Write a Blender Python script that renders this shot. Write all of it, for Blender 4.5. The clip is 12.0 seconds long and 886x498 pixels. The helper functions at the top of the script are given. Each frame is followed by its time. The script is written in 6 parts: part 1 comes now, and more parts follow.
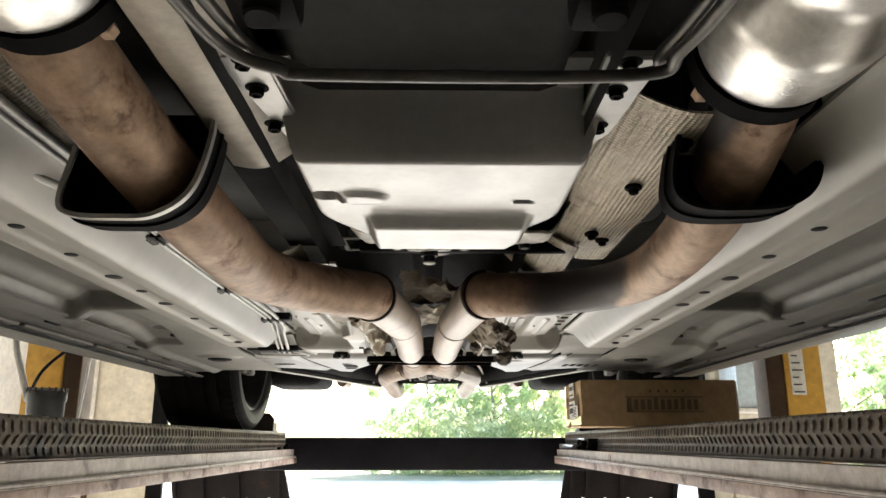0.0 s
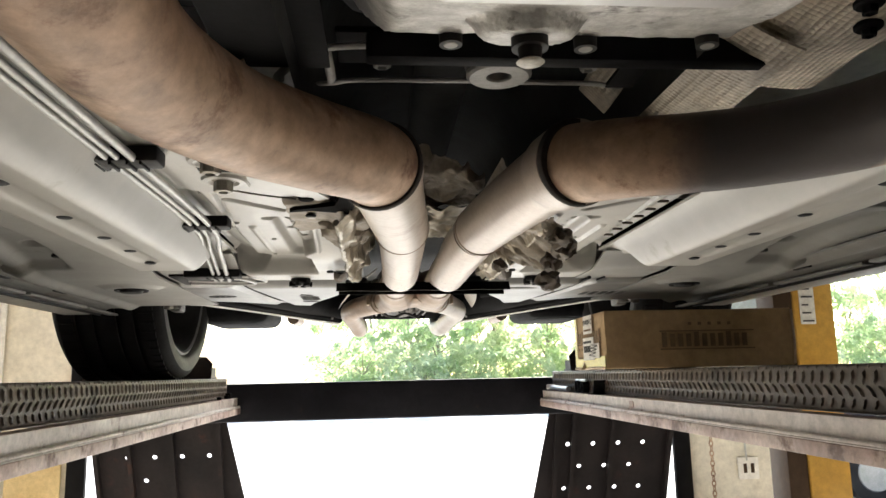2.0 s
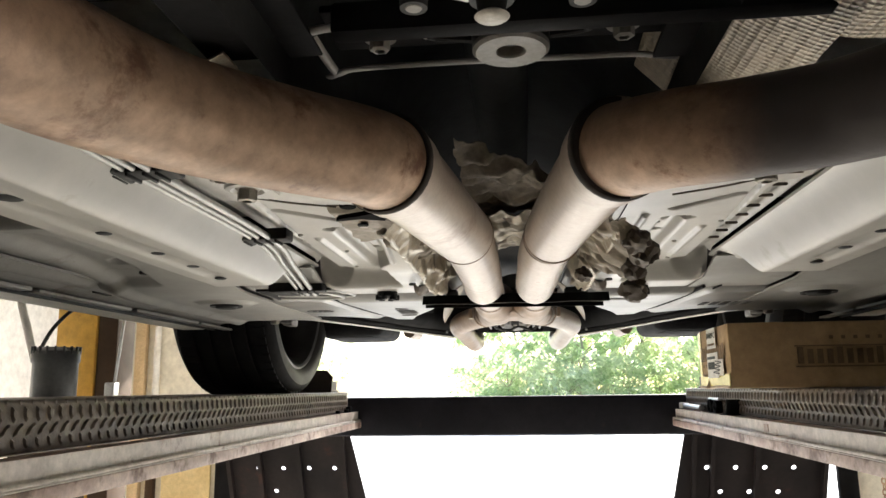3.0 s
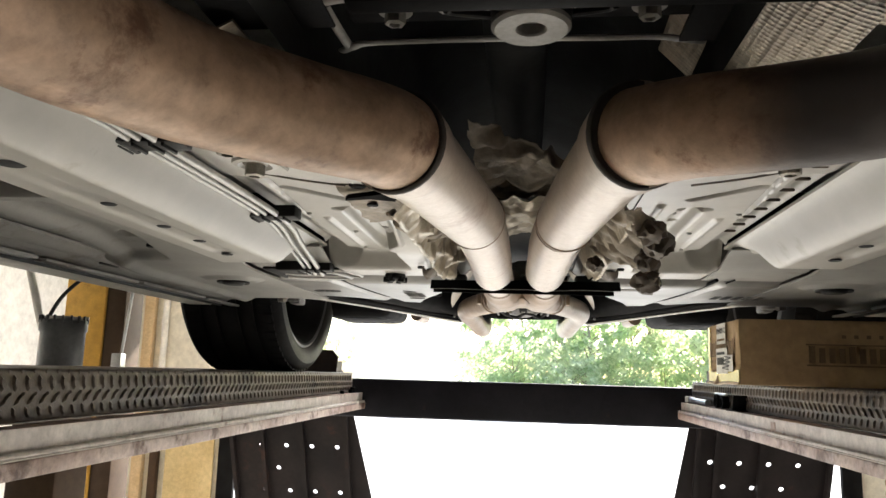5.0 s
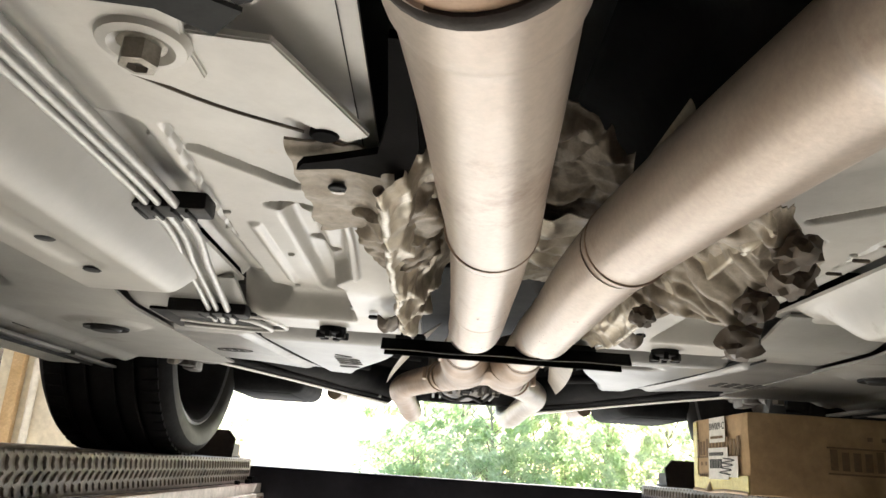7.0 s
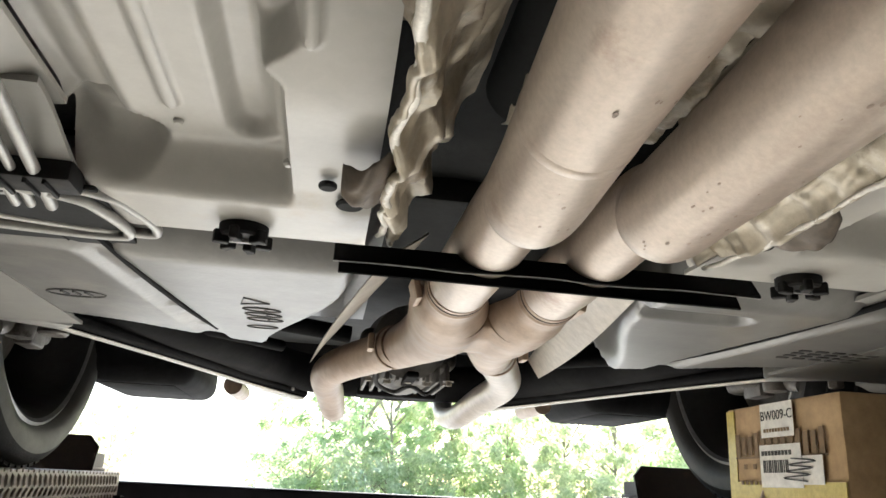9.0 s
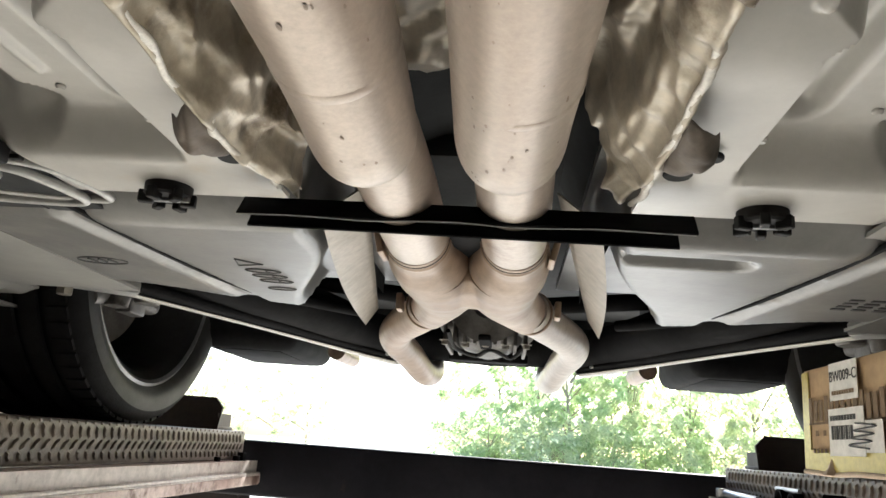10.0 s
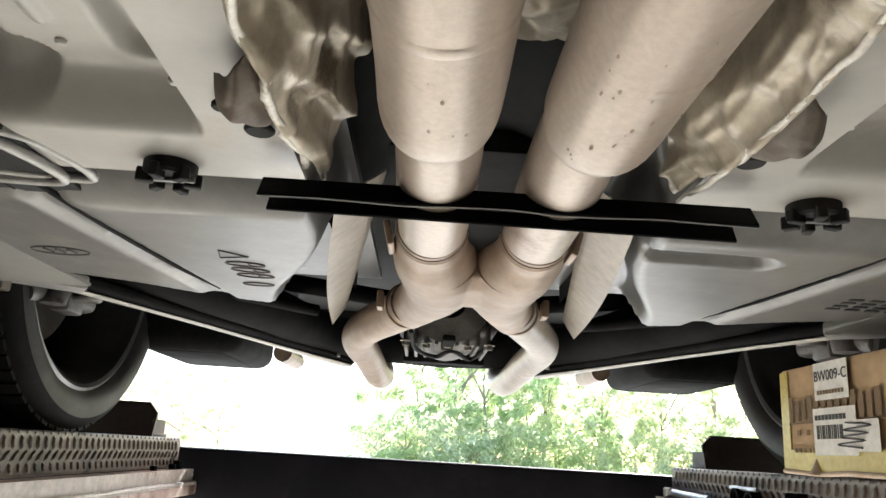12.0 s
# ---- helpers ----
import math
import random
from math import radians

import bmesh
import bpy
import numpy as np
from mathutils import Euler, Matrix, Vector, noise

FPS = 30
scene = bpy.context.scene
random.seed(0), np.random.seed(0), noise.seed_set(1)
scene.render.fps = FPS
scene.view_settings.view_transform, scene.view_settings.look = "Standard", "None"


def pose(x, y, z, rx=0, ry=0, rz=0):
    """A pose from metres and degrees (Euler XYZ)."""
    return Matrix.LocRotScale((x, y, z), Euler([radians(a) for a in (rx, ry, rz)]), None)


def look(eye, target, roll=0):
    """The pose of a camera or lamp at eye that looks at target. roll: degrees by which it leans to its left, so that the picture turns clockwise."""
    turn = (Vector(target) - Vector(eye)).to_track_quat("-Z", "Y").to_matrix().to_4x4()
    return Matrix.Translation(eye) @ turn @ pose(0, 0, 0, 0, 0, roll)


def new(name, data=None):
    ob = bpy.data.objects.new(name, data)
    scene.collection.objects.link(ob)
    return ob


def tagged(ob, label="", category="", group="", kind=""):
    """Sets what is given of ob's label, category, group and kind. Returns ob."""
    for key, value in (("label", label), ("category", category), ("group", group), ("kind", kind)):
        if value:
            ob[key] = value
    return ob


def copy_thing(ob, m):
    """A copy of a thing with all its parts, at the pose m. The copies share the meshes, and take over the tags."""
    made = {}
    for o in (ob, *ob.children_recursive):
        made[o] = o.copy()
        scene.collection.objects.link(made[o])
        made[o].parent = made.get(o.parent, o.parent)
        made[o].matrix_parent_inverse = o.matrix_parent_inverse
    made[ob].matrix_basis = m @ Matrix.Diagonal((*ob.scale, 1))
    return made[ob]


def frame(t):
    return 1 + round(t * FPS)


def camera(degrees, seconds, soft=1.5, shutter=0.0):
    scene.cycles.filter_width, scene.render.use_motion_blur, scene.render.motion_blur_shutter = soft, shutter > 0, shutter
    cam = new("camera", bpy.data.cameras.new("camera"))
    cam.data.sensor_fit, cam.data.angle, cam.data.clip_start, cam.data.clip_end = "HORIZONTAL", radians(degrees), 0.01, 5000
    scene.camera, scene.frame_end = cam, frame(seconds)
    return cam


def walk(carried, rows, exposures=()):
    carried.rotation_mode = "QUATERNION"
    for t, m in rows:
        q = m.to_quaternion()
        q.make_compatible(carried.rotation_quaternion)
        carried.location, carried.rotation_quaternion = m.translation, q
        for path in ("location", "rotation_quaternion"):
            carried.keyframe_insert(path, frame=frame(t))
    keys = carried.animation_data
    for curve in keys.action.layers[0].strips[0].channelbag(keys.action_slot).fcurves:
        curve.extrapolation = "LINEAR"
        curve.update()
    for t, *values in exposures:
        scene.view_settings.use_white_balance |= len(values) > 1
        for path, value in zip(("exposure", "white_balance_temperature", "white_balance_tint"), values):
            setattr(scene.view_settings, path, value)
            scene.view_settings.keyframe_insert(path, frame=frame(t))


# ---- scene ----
cam = camera(61.1, 12.0)

PATH = [
    (0, (0.014, 0.879, -0.021), (0.038, 2.816, 0.478), 0.0),
    (0.2, (-0.013, 1.009, -0.043), (-0.08, 2.948, 0.441), 0.1),
    (0.5, (-0.019, 1.199, -0.03), (-0.156, 3.141, 0.43), 1.0),
    (1, (-0.055, 1.369, -0.025), (-0.229, 3.32, 0.375), 1.1),
    (1.5, (-0.079, 1.366, 0.0), (-0.058, 3.318, 0.436), 0.9),
    (2, (-0.085, 1.4, 0.02), (0.096, 3.364, 0.349), -1.3),
    (2.5, (-0.039, 1.459, 0.036), (-0.055, 3.426, 0.401), -0.5),
    (3, (0.017, 1.486, 0.029), (-0.183, 3.442, 0.396), -0.7),
    (4.8, (0.019, 1.478, 0.042), (-0.223, 3.437, 0.365), 1.7),
    (5, (0.016, 1.503, 0.032), (-0.212, 3.463, 0.356), 1.6),
    (5.5, (-0.029, 1.556, 0.021), (-0.165, 3.524, 0.349), 0.2),
    (6, (-0.099, 1.59, 0.018), (-0.182, 3.518, 0.542), 1.8),
    (6.5, (-0.123, 1.69, 0.032), (-0.137, 3.593, 0.647), 3.8),
    (7, (-0.088, 1.833, 0.034), (-0.082, 3.754, 0.592), 3.9),
    (7.2, (-0.075, 1.896, 0.037), (-0.063, 3.822, 0.575), 3.5),
    (8.8, (-0.18, 2.293, 0.033), (0.127, 4.167, 0.658), 3.0),
    (9, (-0.152, 2.294, 0.027), (0.112, 4.183, 0.629), 2.9),
    (9.5, (-0.012, 2.295, 0.015), (-0.029, 4.22, 0.559), 4.1),
    (10, (0.047, 2.307, 0.025), (-0.142, 4.233, 0.529), 4.3),
    (10.5, (0.06, 2.304, 0.028), (-0.181, 4.229, 0.515), 4.3),
    (11, (0.061, 2.308, 0.023), (-0.165, 4.235, 0.508), 4.7),
    (11.5, (0.025, 2.308, 0.024), (-0.131, 4.24, 0.518), 4.7),
    (12, (-0.041, 2.352, 0.023), (-0.012, 4.282, 0.547), 3.4),
]
walk(cam, [(t, look(eye, target, roll)) for t, eye, target, roll in PATH], exposures=[(0, 2.2, 6300, 9), (5.5, 2.08, 6300, 9), (6.5, 2.35, 6250, 9), (7.2, 2.35, 6200, 9), (9, 2.12, 6050, 8), (12, 2.08, 6050, 8)])

# ---------------------------------------------------------------- world and light
world = bpy.data.worlds.new("sky")
scene.world = world
world.use_nodes = True
wn, wl = world.node_tree.nodes, world.node_tree.links
sky = wn.new("ShaderNodeTexSky")
sky.sky_type = "NISHITA"
sky.sun_disc = False
SUN_EL, SUN_AZ = radians(31), radians(28)
sky.sun_elevation = SUN_EL
sky.sun_rotation = SUN_AZ
sky.air_density, sky.dust_density = 1.0, 2.5
wl.new(sky.outputs[0], wn["Background"].inputs[0])
wn["Background"].inputs[1].default_value = 0.15

sun_data = bpy.data.lights.new("sun", "SUN")
sun_data.energy, sun_data.angle, sun_data.color = 5.0, radians(0.6), (1.0, 0.95, 0.87)
sun = new("sun", sun_data)
SUN_FROM = Vector((math.sin(SUN_AZ) * math.cos(SUN_EL), math.cos(SUN_AZ) * math.cos(SUN_EL), math.sin(SUN_EL)))
sun.matrix_world = look(SUN_FROM * 30, (0, 0, 0))

ZR = 0.022          # top of the lift's runways
ZF = -1.45          # workshop floor
YB = 6.3            # inner face of the rear wall


# ---------------------------------------------------------------- materials
def mat(name, a, b=None, scale=8.0, rough=0.6, metal=0.0, bump=0.0, bump_scale=120.0, rough_var=0.12, spots=None, spot_scale=3.0, spot_at=0.58, detail=6.0, spec=0.5, grit=0.22, streak=0.0):
    """Two-tone procedural surface: broad mottling a..b, a layer of stains, fine bump."""
    m = bpy.data.materials.new(name)
    m.use_nodes = True
    n, l = m.node_tree.nodes, m.node_tree.links
    p = n["Principled BSDF"]
    co = n.new("ShaderNodeTexCoord")
    t1 = n.new("ShaderNodeTexNoise")
    t1.inputs["Scale"].default_value, t1.inputs["Detail"].default_value = scale, detail
    if streak:
        along = n.new("ShaderNodeMapping")
        along.inputs["Scale"].default_value = (1.0, streak, 1.0)
        l.new(co.outputs["Object"], along.inputs["Vector"])
        l.new(along.outputs[0], t1.inputs["Vector"])
    else:
        l.new(co.outputs["Object"], t1.inputs["Vector"])
    ramp = n.new("ShaderNodeValToRGB")
    ramp.color_ramp.elements[0].position, ramp.color_ramp.elements[1].position = 0.32, 0.68
    ramp.color_ramp.elements[0].color = (*a, 1)
    ramp.color_ramp.elements[1].color = (*(b or [c * 1.25 for c in a]), 1)
    l.new(t1.outputs["Fac"], ramp.inputs[0])
    col = ramp.outputs[0]
    if spots:
        t2 = n.new("ShaderNodeTexNoise")
        t2.inputs["Scale"].default_value, t2.inputs["Detail"].default_value, t2.inputs["Roughness"].default_value = spot_scale, 10, 0.68
        l.new(co.outputs["Object"], t2.inputs["Vector"])
        r2 = n.new("ShaderNodeValToRGB")
        r2.color_ramp.elements[0].position, r2.color_ramp.elements[1].position = spot_at, spot_at + 0.1
        l.new(t2.outputs["Fac"], r2.inputs[0])
        mix = n.new("ShaderNodeMix")
        mix.data_type = "RGBA"
        mix.inputs[7].default_value = (*spots, 1)
        l.new(r2.outputs[0], mix.inputs[0])
        l.new(col, mix.inputs[6])
        col = mix.outputs[2]
    tf = n.new("ShaderNodeTexNoise")
    tf.inputs["Scale"].default_value, tf.inputs["Detail"].default_value, tf.inputs["Roughness"].default_value = scale * 9, 6, 0.7
    l.new(co.outputs["Object"], tf.inputs["Vector"])
    fr_ = n.new("ShaderNodeMapRange")
    fr_.inputs["From Min"].default_value, fr_.inputs["From Max"].default_value = 0.3, 0.7
    fr_.inputs["To Min"].default_value, fr_.inputs["To Max"].default_value = 1.0 - grit, 1.0 + grit * 0.6
    l.new(tf.outputs["Fac"], fr_.inputs["Value"])
    mul = n.new("ShaderNodeMix")
    mul.data_type, mul.blend_type = "RGBA", "MULTIPLY"
    mul.inputs[0].default_value = 1.0
    l.new(col, mul.inputs[6])
    l.new(fr_.outputs[0], mul.inputs[7])
    l.new(mul.outputs[2], p.inputs["Base Color"])
    p.inputs["Metallic"].default_value = metal
    p.inputs["Specular IOR Level"].default_value = spec
    t3 = n.new("ShaderNodeTexNoise")
    t3.inputs["Scale"].default_value, t3.inputs["Detail"].default_value = scale * 3, 5
    l.new(co.outputs["Object"], t3.inputs["Vector"])
    rr = n.new("ShaderNodeMapRange")
    rr.inputs["To Min"].default_value, rr.inputs["To Max"].default_value = max(0.05, rough - rough_var), min(1, rough + rough_var)
    l.new(t3.outputs["Fac"], rr.inputs["Value"])
    l.new(rr.outputs[0], p.inputs["Roughness"])
    if bump:
        t4 = n.new("ShaderNodeTexNoise")
        t4.inputs["Scale"].default_value, t4.inputs["Detail"].default_value = bump_scale, 8
        l.new(co.outputs["Object"], t4.inputs["Vector"])
        bp = n.new("ShaderNodeBump")
        bp.inputs["Strength"].default_value, bp.inputs["Distance"].default_value = bump, 0.002
        l.new(t4.outputs["Fac"], bp.inputs["Height"])
        l.new(bp.outputs[0], p.inputs["Normal"])
    return m


def foil(name, a, b, cell):
    """Embossed aluminium heat-shield foil with small round dimples."""
    m = mat(name, a, b, 14, 0.5, 0.35, spots=(0.16, 0.12, 0.08), spot_scale=9, spot_at=0.60)
    n, l = m.node_tree.nodes, m.node_tree.links
    co = n.new("ShaderNodeTexCoord")
    v = n.new("ShaderNodeTexVoronoi")
    v.inputs["Scale"].default_value, v.inputs["Randomness"].default_value = cell, 0.1
    l.new(co.outputs["Object"], v.inputs["Vector"])
    bp = n.new("ShaderNodeBump")
    bp.inputs["Strength"].default_value, bp.inputs["Distance"].default_value = 0.9, 0.003
    l.new(v.outputs["Distance"], bp.inputs["Height"])
    l.new(bp.outputs[0], n["Principled BSDF"].inputs["Normal"])
    return m


M_FLOORPAN = mat("floorpan_paint", (0.40, 0.392, 0.365), (0.55, 0.54, 0.51), 3, 0.33, 0.0, 0.08, 200, spots=(0.40, 0.345, 0.265), spot_scale=3.5, spot_at=0.60, rough_var=0.07, grit=0.10)
M_RAIL = mat("rail_paint", (0.36, 0.355, 0.33), (0.46, 0.45, 0.42), 2, 0.38, 0.0, 0.06, 200, spots=(0.27, 0.24, 0.19), spot_scale=7, spot_at=0.62, grit=0.08, rough_var=0.08)
M_OUTER = mat("outer_floor_coating", (0.20, 0.20, 0.19), (0.31, 0.305, 0.285), 2.5, 0.5, 0.0, 0.12, 260, spots=(0.16, 0.145, 0.12), spot_scale=6, spot_at=0.60, grit=0.10)
M_SKIRT = mat("skirt_paint", (0.48, 0.47, 0.43), (0.56, 0.55, 0.51), 4, 0.45, 0.0, 0.06, 150, spots=(0.30, 0.27, 0.21), spot_scale=8, spot_at=0.63)
M_RUSTPIPE = mat("rust_brown_pipe", (0.29, 0.175, 0.112), (0.53, 0.375, 0.262), 6, 0.50, 0.2, 0.45, 60, spots=(0.19, 0.095, 0.055), spot_scale=18, spot_at=0.545, grit=0.36)
M_TANPIPE = mat("tan_stainless_pipe", (0.355, 0.285, 0.23), (0.53, 0.465, 0.405), 26, 0.38, 0.3, 0.05, 160, spots=(0.31, 0.225, 0.175), spot_scale=9, spot_at=0.60, spec=0.5, grit=0.14, streak=0.07, detail=3.0)
M_STEELDULL = mat("dull_stainless", (0.25, 0.175, 0.122), (0.37, 0.28, 0.21), 8, 0.45, 0.3, 0.08, 120, spots=(0.20, 0.12, 0.07), spot_scale=9, spot_at=0.6)
M_TIPSTEEL = mat("pale_stainless", (0.38, 0.335, 0.29), (0.48, 0.43, 0.385), 8, 0.40, 0.3, 0.05, 140, spots=(0.29, 0.225, 0.17), spot_scale=9, spot_at=0.62)
M_SPOT = mat("brown_burn_spot", (0.27, 0.205, 0.165), (0.34, 0.27, 0.22), 30, 0.6)
M_SOOT = mat("sooty_gasket", (0.02, 0.018, 0.016), (0.05, 0.04, 0.035), 40, 0.85, 0.0, 0.4, 200)
M_ALU = mat("pan_aluminium", (0.38, 0.38, 0.375), (0.47, 0.47, 0.465), 7, 0.36, 0.5, 0.06, 90, spots=(0.34, 0.335, 0.31), spot_scale=12, spot_at=0.66, grit=0.1)
M_CAST = mat("cast_alloy", (0.30, 0.29, 0.27), (0.58, 0.57, 0.55), 45, 0.55, 0.55, 0.9, 110, spots=(0.12, 0.11, 0.10), spot_scale=30, spot_at=0.58)
M_CAT = mat("converter_shell", (0.66, 0.65, 0.62), (0.76, 0.75, 0.73), 10, 0.32, 0.8, 0.08, 90, spots=(0.42, 0.36, 0.28), spot_scale=10, spot_at=0.66)
M_FOIL = foil("embossed_foil", (0.42, 0.365, 0.285), (0.58, 0.52, 0.43), 210)
M_CRUMPLE = mat("crumpled_foil", (0.33, 0.29, 0.22), (0.54, 0.49, 0.40), 9, 0.42, 0.35, 0.2, 120, spots=(0.16, 0.125, 0.085), spot_scale=11, spot_at=0.57, grit=0.25)
M_PALEFOIL = mat("torn_foil_edge", (0.68, 0.655, 0.60), (0.80, 0.78, 0.73), 40, 0.55, 0.2, 0.4, 120)
M_DUSTFOIL = mat("dusty_foil", (0.20, 0.165, 0.12), (0.38, 0.33, 0.265), 14, 0.6, 0.15, 0.3, 70, spots=(0.13, 0.10, 0.07), spot_scale=14, spot_at=0.57, grit=0.3)
# Grey dimmed for the shadow over the cross member; also on bolt ends.
M_MEMBER = mat("shadow_dimmed_grey", (0.20, 0.19, 0.175), (0.27, 0.26, 0.24), 20, 0.55, 0.0, 0.2, 120)
M_BRACE = mat("dark_tube_steel", (0.09, 0.088, 0.085), (0.14, 0.137, 0.13), 20, 0.35, 0.4, 0.1, 120)
M_VOID = mat("gap_shade_black", (0.003, 0.003, 0.003), (0.007, 0.006, 0.006), 20, 0.9, 0.0, 0.1, 120, spec=0.05)
M_DARKSOUTH = mat("dark_unseen_wall", (0.10, 0.095, 0.09), (0.15, 0.14, 0.13), 3, 0.6, 0.0, 0.1, 60)
M_TORN = mat("brown_foil_back", (0.045, 0.034, 0.025), (0.13, 0.10, 0.072), 25, 0.6, 0.2, 0.6, 60)
# Near-black puts the deep shade of cavities, holes and hidden panels into colour.
M_DARKCAVITY = mat("cavity_shade_black", (0.016, 0.018, 0.019), (0.032, 0.033, 0.034), 6, 0.8, 0, 0.3, 90, spec=0.25)
M_BLACKSTEEL = mat("satin_black_steel", (0.005, 0.005, 0.006), (0.010, 0.010, 0.011), 12, 0.7, 0.0, 0.1, 220, spec=0.06)
M_ARM = mat("black_subframe_paint", (0.007, 0.007, 0.008), (0.017, 0.017, 0.018), 7, 0.75, 0.0, 0.15, 120, spots=(0.035, 0.032, 0.03), spot_scale=9, spot_at=0.64, spec=0.06)
M_TANK = mat("tank_plastic", (0.13, 0.129, 0.125), (0.20, 0.198, 0.19), 2.5, 0.33, 0.0, 0.10, 200, spots=(0.23, 0.22, 0.20), spot_scale=4, spot_at=0.58, spec=0.7)
M_TANKMARK = mat("moulded_mark", (0.05, 0.05, 0.05), (0.09, 0.09, 0.09), 20, 0.5)
M_DEFLECT = mat("deflector_metal", (0.36, 0.325, 0.275), (0.44, 0.405, 0.35), 8, 0.5, 0.3, 0.1, 120)
M_RUBBER = mat("tyre_rubber", (0.009, 0.009, 0.010), (0.018, 0.018, 0.019), 9, 0.78, 0, 0.3, 220, spots=(0.03, 0.029, 0.027), spot_scale=8, spot_at=0.64, spec=0.15)
M_SIDEWALL = mat("tyre_sidewall", (0.022, 0.022, 0.022), (0.040, 0.039, 0.038), 9, 0.62, 0, 0.15, 260)
M_RIM = mat("rim_barrel", (0.20, 0.205, 0.205), (0.28, 0.28, 0.28), 9, 0.35, 0.6, 0.03, 120)
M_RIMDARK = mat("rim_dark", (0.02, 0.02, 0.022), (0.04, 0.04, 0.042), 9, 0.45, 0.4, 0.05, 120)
M_HUB = mat("hub_metal", (0.10, 0.095, 0.09), (0.2, 0.19, 0.175), 15, 0.55, 0.5, 0.4, 120)
M_KNUCKLE = mat("cast_knuckle", (0.10, 0.095, 0.09), (0.19, 0.18, 0.17), 20, 0.5, 0.2, 0.4, 120, spots=(0.05, 0.045, 0.04), spot_scale=30, spot_at=0.55)
M_LINE = mat("brake_line_coating", (0.36, 0.36, 0.35), (0.45, 0.45, 0.43), 10, 0.4, 0.3, 0.05, 200)
M_PLASTIC = mat("black_plastic", (0.008, 0.008, 0.009), (0.020, 0.020, 0.020), 20, 0.6, 0, 0.1, 200, spec=0.2)
M_BOLT = mat("bolt_steel", (0.20, 0.185, 0.16), (0.34, 0.32, 0.28), 40, 0.5, 0.6, 0.3, 200)
M_PLATE = mat("tread_plate", (0.065, 0.048, 0.036), (0.155, 0.122, 0.094), 6, 0.50, 0.15, 0.6, 90, spots=(0.028, 0.021, 0.016), spot_scale=6, spot_at=0.54, grit=0.4)
M_PINKRAIL = mat("worn_rail_paint", (0.46, 0.40, 0.37), (0.64, 0.59, 0.55), 6, 0.5, 0.0, 0.45, 90, spots=(0.22, 0.125, 0.095), spot_scale=10, spot_at=0.585, grit=0.3)
M_PINKLOW = mat("worn_rail_rust", (0.32, 0.21, 0.175), (0.52, 0.41, 0.36), 8, 0.6, 0.0, 0.5, 80, spots=(0.13, 0.07, 0.05), spot_scale=12, spot_at=0.53, grit=0.35)
M_BEAM = mat("dark_beam_paint", (0.012, 0.012, 0.016), (0.024, 0.024, 0.03), 5, 0.5, 0, 0.15, 100, spots=(0.045, 0.035, 0.03), spot_scale=6, spot_at=0.66, spec=0.15)
M_RAMP = mat("ramp_dark_paint", (0.010, 0.008, 0.009), (0.024, 0.018, 0.018), 6, 0.65, 0, 0.35, 80, spots=(0.05, 0.022, 0.016), spot_scale=6, spot_at=0.60, spec=0.15)
M_CHOCK = mat("chock_brown_paint", (0.035, 0.022, 0.018), (0.06, 0.04, 0.032), 9, 0.6, 0, 0.2, 90, spots=(0.11, 0.06, 0.04), spot_scale=12, spot_at=0.62)
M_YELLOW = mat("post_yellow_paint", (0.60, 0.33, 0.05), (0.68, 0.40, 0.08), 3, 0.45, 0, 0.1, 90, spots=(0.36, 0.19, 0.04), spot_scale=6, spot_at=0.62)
# Carries the post channel's shade; plain brown on base plates, stand, plank and sockets.
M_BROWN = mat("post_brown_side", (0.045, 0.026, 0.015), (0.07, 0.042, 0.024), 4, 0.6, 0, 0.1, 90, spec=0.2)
M_CARD = mat("cardboard", (0.45, 0.305, 0.165), (0.53, 0.375, 0.21), 4, 0.8, 0, 0.2, 140, spots=(0.38, 0.25, 0.125), spot_scale=6, spot_at=0.6)
M_CARDTORN = mat("torn_cardboard", (0.55, 0.42, 0.30), (0.66, 0.54, 0.42), 30, 0.9, 0, 0.5, 120)
M_TAPE = mat("yellow_clear_tape", (0.50, 0.40, 0.10), (0.56, 0.46, 0.14), 12, 0.22, 0, 0.1, 90)
M_PAPER = mat("label_paper", (0.78, 0.76, 0.70), (0.84, 0.82, 0.78), 6, 0.6)
M_INK = mat("black_ink", (0.02, 0.02, 0.02), (0.04, 0.04, 0.04), 20, 0.6)
M_BROWNINK = mat("brown_print_ink", (0.20, 0.135, 0.075), (0.24, 0.16, 0.09), 20, 0.8)
M_WALL = mat("cream_wall_paint", (0.70, 0.67, 0.58), (0.76, 0.73, 0.64), 2, 0.7, 0, 0.15, 60, spots=(0.62, 0.58, 0.49), spot_scale=3, spot_at=0.62)
M_WALLWHITE = mat("white_wall_panel", (0.76, 0.75, 0.72), (0.82, 0.81, 0.78), 2, 0.6, 0, 0.1, 60)
M_CEIL = mat("ceiling_board", (0.62, 0.60, 0.56), (0.70, 0.68, 0.64), 2, 0.8, 0, 0.1, 50)
M_CONCRETE = mat("workshop_concrete", (0.50, 0.475, 0.43), (0.60, 0.575, 0.525), 1.5, 0.7, 0, 0.3, 40, spots=(0.31, 0.285, 0.25), spot_scale=2, spot_at=0.6)
M_DRIVE = mat("pale_concrete_drive", (0.56, 0.545, 0.51), (0.66, 0.645, 0.61), 0.8, 0.8, 0, 0.3, 30, spots=(0.46, 0.44, 0.40), spot_scale=0.7, spot_at=0.6)
M_GRASS = mat("dry_grass", (0.30, 0.30, 0.19), (0.42, 0.40, 0.28), 0.8, 0.9, 0, 0.6, 12, spots=(0.24, 0.27, 0.13), spot_scale=0.6, spot_at=0.55)
